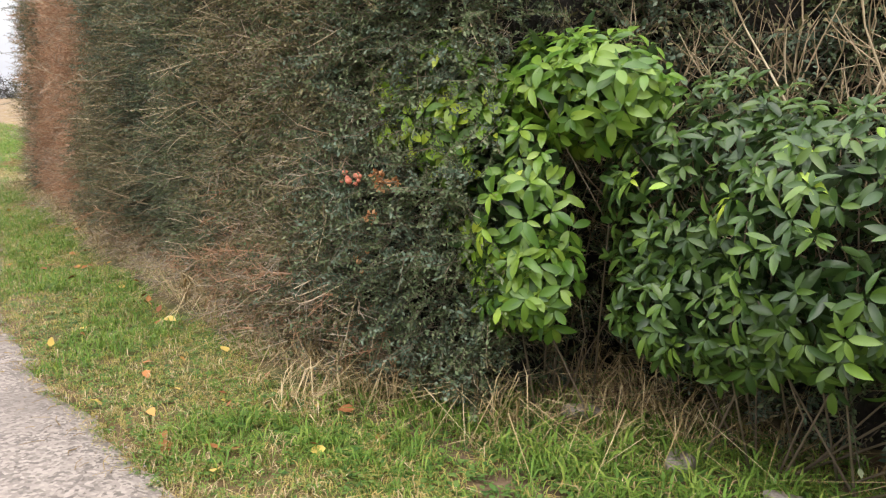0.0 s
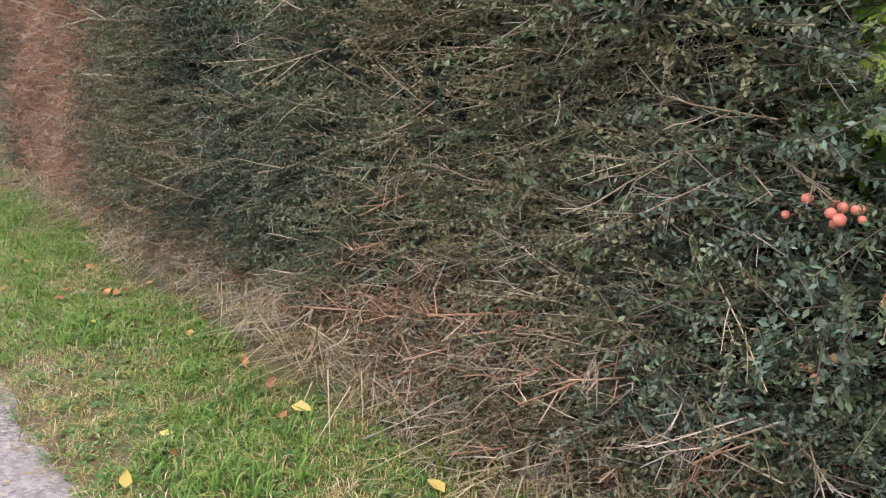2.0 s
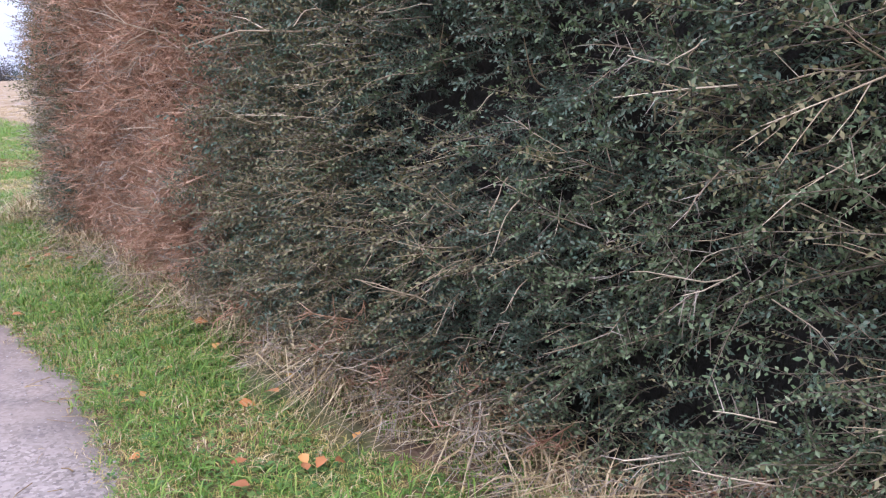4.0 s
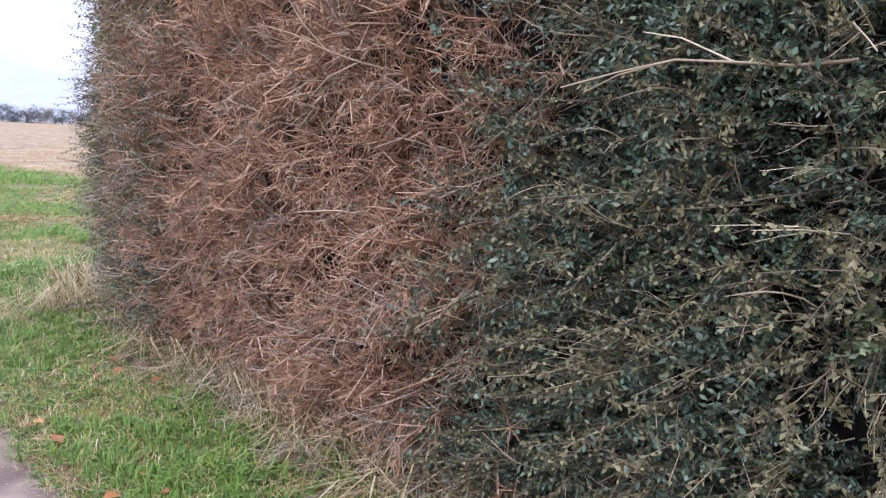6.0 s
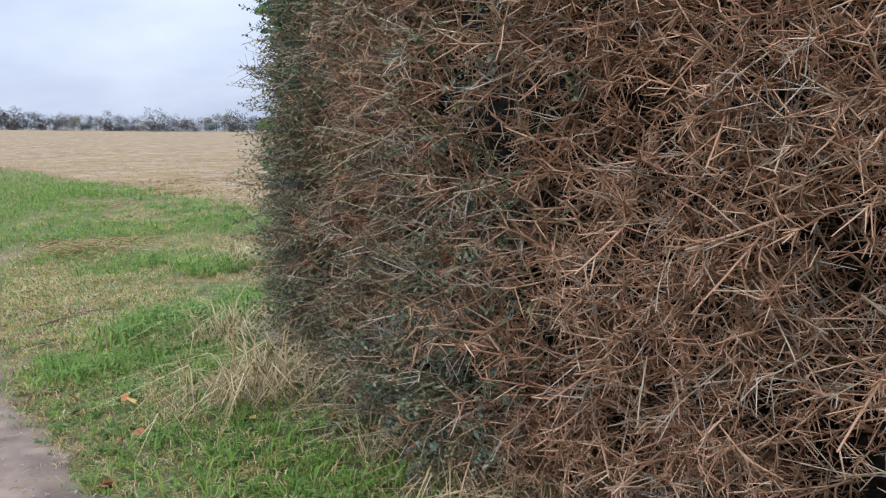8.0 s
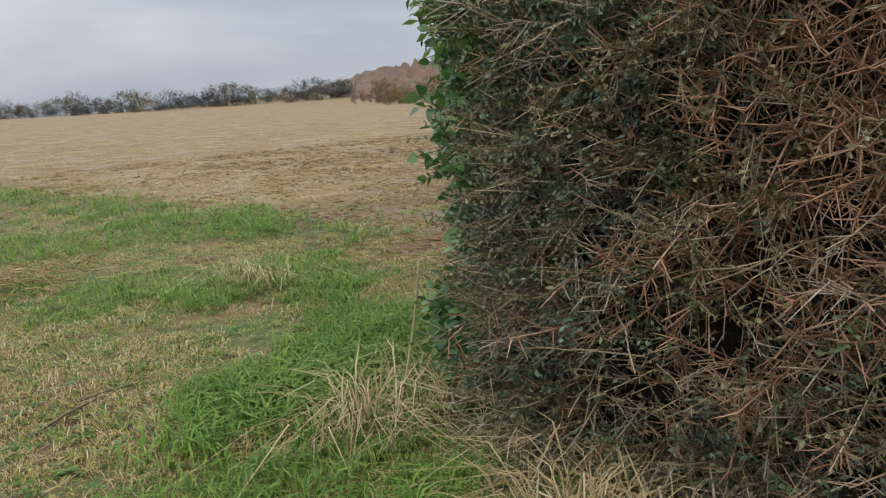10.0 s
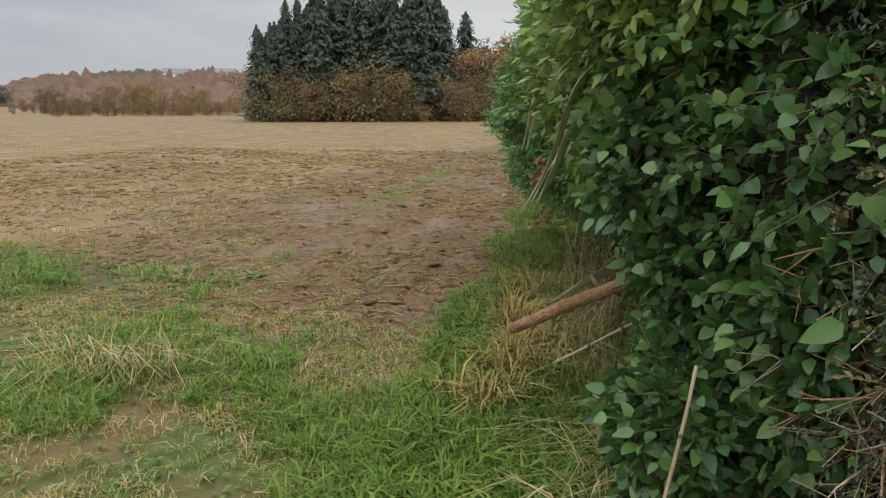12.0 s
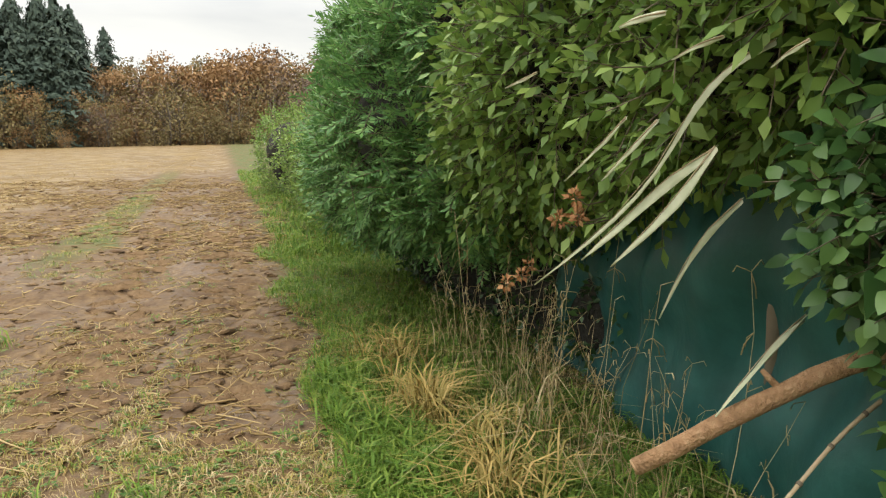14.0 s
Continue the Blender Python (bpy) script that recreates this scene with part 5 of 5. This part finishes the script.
stuff("far_bank_grass", [cover(x, y, (GT, GY_, GW), (3, 2, 1), (1.2, 2.2))], GM, "rough grass bank further along the track", "grass")
n = 1500
x = 8 + 16 * rng.random(n)
y = 15.1 + 0.105 * (x - 5) + rng.normal(2.6, 0.3, n)
ok = (zones(x, y)[0] > 0.3) & (patchy(x, y, 2.7, 83) > -0.25)
stuff("track_strip_grass", [cover(x[ok], y[ok], (G, GY_, GD), (2, 2, 1), (0.6, 1.2))], GM, "green grass strip between the wheel tracks", "grass")


# tall dry weed stems before the netting
def weed_stem(seed, h):
    r = np.random.default_rng(seed)
    pts, d = [np.zeros(3)], np.array([0, 0, 1.0])
    for i in range(5):
        d = unit(d + r.normal(0, 0.12, 3) + [0, 0, -0.03 * i])
        pts.append(pts[-1] + d * h / 5)
    out = [tube(pts, 0.0022, 0.001, 3, 0)]
    for i in range(7):
        p = pts[r.integers(2, 6)]
        e2 = unit(r.normal(0, 1, 3) + [0, 0, 0.4])
        out.append(tube([p, p + e2 * 0.04, p + e2 * 0.05 + [0, 0, -0.02]], 0.0013, 0.0022, 3, 0))
    return join(out)


WS = [weed_stem(300 + i, 0.45 + 0.08 * i) for i in range(6)]
n = 90
x = rng.uniform(4.0, 7.0, n)
y = 14.22 + 0.1 * (x - 4) + rng.uniform(-0.08, 0.35, n)
R = turns(np.tile([1.0, 0, 0], (n, 1)), roll=None)
a = rng.uniform(0, 6.28, n)
R = np.zeros((n, 3, 3))
R[:, 0, 0], R[:, 0, 1], R[:, 1, 0], R[:, 1, 1], R[:, 2, 2] = np.cos(a), -np.sin(a), np.sin(a), np.cos(a), 1
stuff("dry_weed_stems", [scatter(WS, rng.integers(0, 6, n), np.stack([x, y, land(x, y)], -1), R, rng.uniform(0.6, 1.3, n))], [M_DRY], "tall brittle grey-brown weed stems before the netting", "weeds")
n = 260
x, y = rng.uniform(2.2, 3.9, n), rng.uniform(13.9, 14.35, n)
stuff("dry_corner_weeds", [cover(x, y, (GD, GS, GW), (2, 1.2, 2), (0.8, 1.5))], GM, "dry stalks and weeds at the foot of the corner bush", "weeds")


# stubble, straw and clods
def straw(seed):
    r = np.random.default_rng(seed)
    L, w = r.uniform(0.06, 0.3), r.uniform(0.003, 0.0065)
    return tube([(0, 0, 0.004), (L * 0.5, r.normal(0, 0.012), 0.012), (L, r.normal(0, 0.02), 0.004)], w, w * 0.6, 3, 0, False)


def clod(seed):
    r = np.random.default_rng(seed)
    v = np.array([(1, 0, 0), (-1, 0, 0), (0, 1, 0), (0, -1, 0), (0, 0, 1), (0, 0, -0.5)], float) * r.uniform(0.4, 1.5, (6, 1)) * [0.05, 0.042, 0.018]
    return v, np.array([(0, 2, 4), (2, 1, 4), (1, 3, 4), (3, 0, 4), (2, 0, 5), (1, 2, 5), (3, 1, 5), (0, 3, 5)]), np.full(8, 1)


ST = [straw(400 + i) for i in range(8)] + [clod(420 + i) for i in range(5)]
n = 52000
x = 3.8 + 26 * rng.random(n) ** 1.5
y = 14.9 + 0.105 * (x - 5) + 17 * rng.random(n) ** 1.4
zt_, zm_, zs_ = zones(x, y)
clump = step(-0.2, 0.55, patchy(x, y, 1.3, 81) + 0.6 * patchy(x, y, 4.5, 82))
ok = rng.random(n) < (0.2 + 0.8 * np.maximum(zm_, zs_)) * (0.2 + 0.8 * clump)
x, y = x[ok], y[ok]
n = len(x)
isclod = rng.random(n) < 0.2
pick = np.where(isclod, 8 + rng.integers(0, 5, n), rng.integers(0, 8, n))
a = rng.uniform(0, 6.28, n)
d = np.stack([np.cos(a), np.sin(a) * 0.6, rng.normal(0, 0.08, n)], -1)
stuff("straw_and_clods", [scatter(ST, pick, np.stack([x, y, land(x, y)], -1), turns(d), rng.uniform(0.6, 1.5, n) * np.where(x > 12, 1.5, 1))], [M_STRAW, M_CLOD], "scattered pale straw and brown clods on the muddy field", "straw")
# ridges of mud squeezed up between the tyre lugs
def ridge(seed):
    r = np.random.default_rng(seed)
    out, k = [], 7
    for i in range(k):
        u = i / (k - 1)
        w, hh = 0.035 * math.sin(math.pi * (0.12 + 0.76 * u)) * r.uniform(0.7, 1.3), 0.034 * math.sin(math.pi * (0.1 + 0.8 * u)) * r.uniform(0.6, 1.3)
        x = (u - 0.5) * 0.3
        out += [(x, -w, -0.02), (x + r.normal(0, 0.008), r.normal(0, 0.008), hh), (x, w, -0.02)]
    F = []
    for i in range(k - 1):
        for q2 in (0, 1):
            p = i * 3 + q2
            F += [(p, p + 3, p + 4), (p, p + 4, p + 1)]
    return np.array(out), np.array(F), np.full(len(F), 1)


RG = [leaf_mesh("mud_ridge", ridge(440 + i), M_CLOD) for i in range(6)]
rx, ry, rd = [], [], []
for vc in (0.75, 1.65):
    for side in (-1, 1):
        for x0 in np.arange(5.2, 15.0, 0.2):
            if rng.random() < 0.82:
                x1 = x0 + rng.normal(0, 0.04)
                rx.append(x1)
                ry.append(15.1 + 0.105 * (x1 - 5) + vc + side * (0.17 + rng.normal(0, 0.03)))
                rd.append((0.55 + rng.normal(0, 0.2), -side * 1.0 + 0.06, 0))
rx, ry, rd = np.array(rx), np.array(ry), np.array(rd)
rz, rr, rs = land(rx, ry), turns(rd), rng.uniform(0.7, 1.25, len(rx))
for i in range(len(rx)):
    rib = new("mud_ridge", RG[i % 6])
    rib.parent = ground
    rib.matrix_local = Matrix([list(rr[i][k] * rs[i]) + [(rx[i], ry[i], rz[i])[k]] for k in range(3)] + [[0, 0, 0, 1]])
# yellowed weeds where the track meets the headland
n = 9000
x = 3.9 + 4.8 * rng.random(n)
y = 15.0 + 0.105 * (x - 5) + 4.2 * rng.random(n)
v = y - 15.1 - 0.105 * (x - 5)
worn = np.exp(-((v - 0.75) / 0.3) ** 4) + np.exp(-((v - 1.65) / 0.3) ** 4)
ok = (patchy(x, y, 1.5, 95) + 0.6 * patchy(x, y, 4.7, 96) - 0.9 * worn * step(4.8, 6.0, x) - 0.25 * step(6.5, 8.5, x) > -0.12)
stuff("trampled_weeds", [cover(x[ok], y[ok], (GY_, GW, GD, G), (3.5, 2.5, 2, 1.5), (0.55, 1.05))], GM, "trampled yellow-green weeds and straw where the track begins", "weeds")
# loose straw among the headland grass
n = 3600
x, y = rng.uniform(0.9, 6.0, n), rng.uniform(13.9, 20.5, n)
ok = (x > lane_edge(y)) & (rng.random(n) < np.clip(0.35 + patchy(x, y, 1.6, 88), 0.05, 1)) & ~((x > 2.3) & (y < 14.2))
x, y = x[ok], y[ok]
n = len(x)
a = rng.uniform(0, 6.28, n)
d = np.stack([np.cos(a), np.sin(a), rng.normal(0.05, 0.12, n)], -1)
stuff("loose_straw", [scatter(ST, rng.integers(0, 8, n), np.stack([x, y, land(x, y) + 0.008], -1), turns(d), rng.uniform(0.5, 1.1, n))], [M_STRAW, M_CLOD], "loose straw lying in the headland grass", "straw")
# sprouting weeds on the mud
n = 14000
x = 4.2 + 12 * rng.random(n) ** 1.4
y = 15.0 + 0.105 * (x - 5) + 7 * rng.random(n) ** 1.2
ok = patchy(x, y, 1.7, 85) + 0.5 * patchy(x, y, 4.3, 86) > -0.05
stuff("track_weeds", [cover(x[ok], y[ok], (GW, GY_, G, GD), (2.5, 3, 1, 2), (0.4, 0.85))], GM, "low yellow-green weeds sprouting on the muddy track", "weeds")
# standing stubble in rows
n = 9000
x = 7 + 45 * rng.random(n) ** 1.2
row = rng.integers(0, 60, n)
y = 17.2 + 0.105 * (x - 5) + row * 0.5 + rng.normal(0, 0.06, n)
zs_ = zones(x, y)[2]
ok = rng.random(n) < zs_
x, y = x[ok], y[ok]
stuff("stubble", [cover(x, y, (GD,), (1,), (0.8, 1.5))], GM, "rows of pale cut stubble in the field", "stubble")
# stubble seen beyond the headland
n = 9000
x, y = 6.8 + 30 * rng.random(n) ** 1.3, 19 + 34 * rng.random(n) ** 1.2
ok = (zones(x, y)[2] > 0.3) & (rng.random(n) < 0.35 + 0.65 * step(-0.2, 0.4, np.sin(x * 6.28 / 0.75)))
x, y = x[ok], y[ok]
stuff("stubble", [cover(x, y, (GD,), (1,), (1.0, 1.9))], GM, "rows of pale cut stubble beside the headland", "stubble")
# straw heap and sticks on the headland
x, y = rng.normal(3.05, 0.35, 160), rng.normal(19.0, 0.3, 160)
a = rng.uniform(0, 6.28, 160)
stuff("straw_heap", [scatter(ST[:8], rng.integers(0, 8, 160), np.stack([x, y, land(x, y) + rng.uniform(0.02, 0.12, 160)], -1), turns(np.stack([np.cos(a), np.sin(a), rng.normal(0, 0.3, 160)], -1)), rng.uniform(1, 1.8, 160))], [M_STRAW], "heap of pale cut straw lying on the grass", "straw")
for p0, p1 in (((1.55, 15.5, 0.02), (2.0, 15.68, 0.03)), ((1.9, 15.75, 0.02), (2.2, 15.7, 0.03))):
    V, F, I = tube([np.array(p0) * 0, (np.array(p1) - p0) * 0.5 + [0, 0.01, 0.008], np.array(p1) - p0], 0.009, 0.005, 6)
    ob = build("stick", V, F, I, [M_STEM], None, "", True)
    ob.location = p0
    tagged(ob, "short brown fallen stick on bare muddy ground", "stick", "fallen sticks")

# loose grit along the lane edge
n = 2200
y = rng.uniform(0.5, 15, n)
x = lane_edge(y) - np.abs(rng.normal(0, 0.3, n))
V, F, I = scatter([clod(430 + i)[:2] + (np.zeros(8, int),) for i in range(4)], rng.integers(0, 4, n), np.stack([x, y, 0.03 + 0 * x], -1), turns(rng.normal(0, 1, (n, 3)) * [1, 1, 0.3]), rng.uniform(0.06, 0.17, n))
tagged(build("lane_grit", V, F, I, [M_GRIT]), "loose pale grit along the lane edge", "gravel", kind="stuff")

# straw and twig litter blown along the lane edge
n = 700
y = rng.uniform(3.0, 17.5, n)
x = lane_edge(y) - np.abs(rng.normal(0, 0.16, n)) + 0.05
a = rng.uniform(0, 6.28, n)
stuff("lane_litter", [scatter(ST, rng.integers(0, 8, n), np.stack([x, y, 0.03 + 0 * x], -1), turns(np.stack([np.cos(a), np.sin(a), 0 * a], -1)), rng.uniform(0.2, 0.6, n))], [M_STRAW, M_CLOD], "bits of straw and twig along the lane edge", "straw")

# ragged grass over the lane edge
n = 2600
y = rng.uniform(0.8, 15.5, n)
x = lane_edge(y) + rng.normal(0.0, 0.06, n)
stuff("lane_edge_grass", [cover(x, y, (GD, GY_, GW, G), (2, 2, 1.5, 1.5), (0.35, 0.8), 0.02)], GM, "sparse dry grass creeping over the lane edge", "grass")
# coarse green weeds along the field margin
n = 900
y = rng.uniform(17.5, 30, n)
x = 6.4 + rng.normal(0, 0.45, n)
stuff("margin_weeds", [cover(x, y, (GW, GT), (5, 1), (1.2, 2.1))], GM, "coarse dark green weeds along the field margin", "weeds")

# fallen leaves
LEAF_ME = [leaf_mesh("fallen_leaf", leaf_shape(0.05 + 0.008 * i, 0.036 + 0.004 * i, 0.3, -0.25 + 0.12 * i, tip=0.6, steps=3), M_LITTER) for i in range(5)]
r = np.random.default_rng(77)
for i in range(110):
    y = r.uniform(2.6, 13.5)
    x = float(lane_edge(y)) + r.random() ** 0.8 * 1.1 - 0.05
    ob = new("fallen_leaf", LEAF_ME[i % 5])
    ob.matrix_world = pose(x, y, float(land(x, y)) + r.uniform(0.02, 0.055), r.normal(0, 20), r.normal(0, 20), r.uniform(0, 360)) @ Matrix.Scale(r.uniform(0.7, 1.3), 4)
    tagged(ob, "orange-brown fallen leaf lying on the verge grass", "leaf", "fallen leaves")


# ---- distance: trees, woods, hill houses ----
def conifer_meshes(seed, h):
    r = np.random.default_rng(seed)
    trunk = tube([(0, 0, 0), (0.05, 0, h * 0.5), (0, 0, h * 0.98)], 0.28, 0.03, 7)
    V, F = [], []
    for k in range(44):
        u = k / 43
        z = h * (0.08 + 0.92 * u)
        rad = h * 0.23 * (1 - u) ** 0.6 * r.uniform(0.55, 1.15) + 0.2
        for j in range(14):
            a = r.random() * 6.28
            L = rad * r.uniform(0.45, 1.25)
            dx, sd = np.array([math.cos(a), math.sin(a), 0]), np.array([-math.sin(a), math.cos(a), 0])
            sag = r.uniform(0.05, 0.45)
            for q2 in range(7):
                f0 = 0.25 + 0.75 * q2 / 7
                b0 = np.array([0, 0, z - sag * L * f0 * f0 + r.normal(0, 0.12)]) + dx * L * f0 + sd * r.normal(0, 0.12) * L
                tip = b0 + dx * L * r.uniform(0.05, 0.2) + sd * r.normal(0, 0.14) * L + [0, 0, -r.uniform(0.1, 0.7)]
                w = 0.16 + 0.04 * L
                n0 = len(V)
                V += [b0 - sd * w, b0 + sd * w + [0, 0, r.normal(0, 0.1)], tip]
                F.append((n0, n0 + 1, n0 + 2))
    return trunk, (np.array(V), np.array(F), np.zeros(len(F), int))


def broadleaf_meshes(seed, h, spread, dense, low=0.25, clump=1.0):
    r = np.random.default_rng(seed)
    tr = [tube([(0, 0, 0), (0.1, 0.05, h * 0.3), (0.0, 0.1, h * 0.75)], 0.02 * h, 0.006 * h, 7)]
    centres = []
    for i in range(20):
        a, u = r.random() * 6.28, r.uniform(low, 0.95)
        rr = spread * math.sqrt(max(0.05, 1 - (2 * abs(u - 0.55)) ** 2)) * r.uniform(0.4, 0.95)
        c = np.array([math.cos(a) * rr, math.sin(a) * rr, h * u])
        centres.append(c)
        tr.append(tube([(0, 0.05, h * u * 0.55), c * [0.5, 0.5, 0.85], c], 0.006 * h, 0.0015 * h, 3, 0, False))
    trunk = join(tr)
    n = dense
    c = np.array(centres)[r.integers(0, 20, n)]
    P = c + unit(r.normal(0, 1, (n, 3))) * (spread * 0.42 * r.random((n, 1)) ** 0.4) * [1, 1, 0.8]
    d = r.normal(0, 1, (n, 3))
    L = h * r.uniform(0.025, 0.06, n) * clump
    tri = np.array([(-0.6, -0.5, 0), (0.7, -0.1, 0.1), (0, 0.6, 0), (-0.3, 0.2, 0.45)], float)
    R = turns(d, roll=r.uniform(0, 6.28, n))
    V = np.einsum("nij,mj->nmi", R, tri) * L[:, None, None] + P[:, None]
    F = np.array([(0, 1, 2), (0, 1, 3)])[None] + (np.arange(n) * 4)[:, None, None]
    return trunk, (V.reshape(-1, 3), F.reshape(-1, 3), np.zeros(2 * n, int))


def tree(name, meshes, mat, label, group):
    ob = thing(name, (0, 0, 0), label, "tree", group)
    build("trunk", *meshes[0], [M_TRUNK], ob)
    build("crown", *meshes[1], [mat], ob)
    return ob


def spread_trees(protos, places, r):
    first = set()
    for i, (x, y, s) in enumerate(places):
        k = r.integers(len(protos))
        m = pose(x, y, float(land(x, y)) - 0.1, 0, 0, r.uniform(0, 360))
        if k not in first:
            first.add(k)
            protos[k].matrix_world = m
            protos[k].scale = (s, s, s)
        else:
            copy = copy_thing(protos[k], m)
            copy.scale = (s, s, s * r.uniform(0.9, 1.12))
    for k in range(len(protos)):
        if k not in first:
            protos[k].location = (150 + 6 * k, 60, 0)


r = np.random.default_rng(55)
polar = lambda az, dist: (1.0 + dist * math.sin(radians(az)), 14.0 + dist * math.cos(radians(az)))
firs = [tree("conifer", conifer_meshes(500 + i, 18.0), M_FIR, "tall dark green conifer at the edge of the wood", "conifers of the wood") for i in range(5)]
pl = []
for i in range(120):
    az = 61.6 + 13.6 * (i + r.random()) / 120
    pl.append((*polar(az, r.uniform(121, 146)), (0.75 + 0.3 * float(step(61, 66, az))) * r.uniform(0.8, 1.08)))
pl += [(*polar(61.7, 122), 0.72), (*polar(76.6, 150), 1.1), (*polar(72.0, 150), 1.15)]
spread_trees(firs, pl, r)
browns = [tree("broadleaf_tree", broadleaf_meshes(520 + i, 11.0, 4.2, 1500, 0.08, 0.6), (M_AUTUMN, M_RUSSET, M_RUSSET, M_OCHRE, M_BAREA)[i], "autumn-brown broadleaf tree in the wood", "autumn trees") for i in range(5)]
pl = [(*polar(74.0 + 38 * (i + r.random()) / 120, r.uniform(122, 165)), r.uniform(1.0, 1.35)) for i in range(120)] + [(*polar(r.uniform(64, 76), r.uniform(117, 123)), r.uniform(0.45, 0.8)) for i in range(26)]
pl += [(*polar(46 + 15.5 * (i + r.random()) / 44, r.uniform(205, 260)), r.uniform(0.25, 0.72)) for i in range(44)]
spread_trees(browns, pl, r)
scrub = [tree("scrub_tree", broadleaf_meshes(540 + i, 5.0, 3.0, 800, 0.0, 0.7), (M_OCHRE, M_AUTUMN, M_OCHRE)[i], "low olive-brown scrub tree along the wood's edge", "scrub along the wood") for i in range(3)]
pl = [(*polar(61.0 + 50 * (i + r.random()) / 100, r.uniform(113, 124)), 0.4 + 1.4 * r.random() ** 1.8) for i in range(110)]
pl += [(*polar(48 + 12 * (i + r.random()) / 24, r.uniform(196, 204)), r.uniform(0.6, 1.0)) for i in range(24)]
spread_trees(scrub, pl, r)
bare = [tree("field_tree", broadleaf_meshes(560 + i, 6.5, 4.4, 900, 0.03), (M_BAREW, M_OCHRE, M_BAREW, M_FIR)[i], "distant grey-brown hedgerow tree beyond the field", "distant hedgerow") for i in range(4)]
pl = []
for i in range(96):
    az = 4 + 42 * (i + 0.8 * r.random()) / 96
    pl.append((*polar(az, r.uniform(285, 310)), r.uniform(0.55, 1.15)))
spread_trees(bare, pl, r)

# wooded hill: an uneven canopy of many crowns
hx_, hy_ = np.meshgrid(np.arange(150, 560, 2.6), np.arange(70, 400, 2.6), indexing="ij")
r2 = np.random.default_rng(91)
weight = land(hx_, hy_) - 1.0
az_ = np.degrees(np.arctan2(hx_ - 1, hy_ - 14))
weight = weight * step(40, 54, az_)
p = np.stack([hx_, hy_, 0 * hx_], -1)
lumps = np.abs(rough_noise(p, 0.55, 3)) + 0.6 * np.abs(rough_noise(p, 1.3, 4))
hz_ = land(hx_, hy_) + np.where(weight > 0.8, (2.0 + 4.5 * lumps) * (0.15 + 0.85 * step(0.5, 7, weight)) + r2.uniform(-0.9, 0.9, hx_.shape), -4.0)
i = np.arange(hx_.size).reshape(hx_.shape)
q = np.stack([i[:-1, :-1], i[1:, :-1], i[1:, 1:], i[:-1, 1:]], -1).reshape(-1, 4)
keep_q = (np.hypot(hx_, hy_) > 250)[:-1, :-1].ravel() & (weight > 0.5)[:-1, :-1].ravel()
q = q[keep_q]
hv = np.stack([hx_ + r2.uniform(-0.8, 0.8, hx_.shape), hy_ + r2.uniform(-0.8, 0.8, hx_.shape), hz_], -1).reshape(-1, 3)
kind = np.tile((rough_noise(hv[q[:, 0]], 0.07, 5) * 1.6 + r2.normal(0, 0.35, len(q)) + 1.2).clip(0, 2).astype(int), 2)
tagged(build("hill_woodland", hv, np.concatenate([q[:, [0, 1, 2]], q[:, [0, 2, 3]]]), kind, M_HILL), "brown autumn woodland covering the far hill", "woodland", kind="stuff")


def house(x, y, w, d, h, turn):
    ob = thing("house", (x, y, float(land(x, y)) - 1.6), "distant white rendered house on the hill", "house", "hill houses")
    ob.rotation_euler = (0, 0, radians(turn))

    def block(name, a, b, mat, parent=ob, label=""):
        bm = bmesh.new()
        bmesh.ops.create_cube(bm, size=1)
        for v in bm.verts:
            v.co = Vector([a[i] + (v.co[i] + 0.5) * (b[i] - a[i]) for i in range(3)])
        bmesh.ops.bevel(bm, geom=bm.edges[:], offset=0.03, segments=1, affect="EDGES")
        return part(name, bm, mat, parent, label)

    block("wall", (-w / 2, -d / 2, 0), (w / 2, d / 2, h), M_WHITE)
    bm = bmesh.new()
    pr = [bm.verts.new(v) for v in ((-w / 2 - .3, -d / 2 - .3, h), (w / 2 + .3, -d / 2 - .3, h), (w / 2 + .3, d / 2 + .3, h), (-w / 2 - .3, d / 2 + .3, h), (-w / 2 - .3, 0, h + 2.2), (w / 2 + .3, 0, h + 2.2))]
    for f in ((0, 1, 5, 4), (2, 3, 4, 5), (0, 4, 3), (1, 2, 5), (3, 2, 1, 0)):
        bm.faces.new([pr[i] for i in f])
    part("roof", bm, M_SLATE, ob)
    for i in range(4):
        cx = -w / 2 + w * (i + 0.5) / 4
        win = block("window", (cx - 0.6, -d / 2 - 0.06, h * 0.4), (cx + 0.6, -d / 2 + 0.02, h * 0.75), M_WHITE, ob, "white-framed window")
        block("pane", (cx - 0.5, -d / 2 - 0.09, h * 0.43), (cx + 0.5, -d / 2 - 0.05, h * 0.72), M_GLASS, win)


for az, dist, w, up in ((56.6, 372, 7, 3.2), (59.6, 380, 9, 3.2), (55.8, 385, 5, 3)):
    hx, hy = polar(az, dist)
    house(hx, hy, w, 8, up + 3.5, -az)

# small marker posts at the wood's edge
for az, hgt in ((86.4, 1.0), (86.9, 1.4)):
    hx, hy = polar(az, 104)
    V, F, I = tube([(0, 0, -0.2), (0.02, 0, hgt * 0.5), (0, 0, hgt)], 0.06, 0.05, 8)
    ob = build("marker_post", V, F, I, [M_WHITE], None, "", True)
    ob.location = (hx, hy, float(land(hx, hy)))
    tagged(ob, "short pale marker post at the wood's edge", "post", "marker posts")
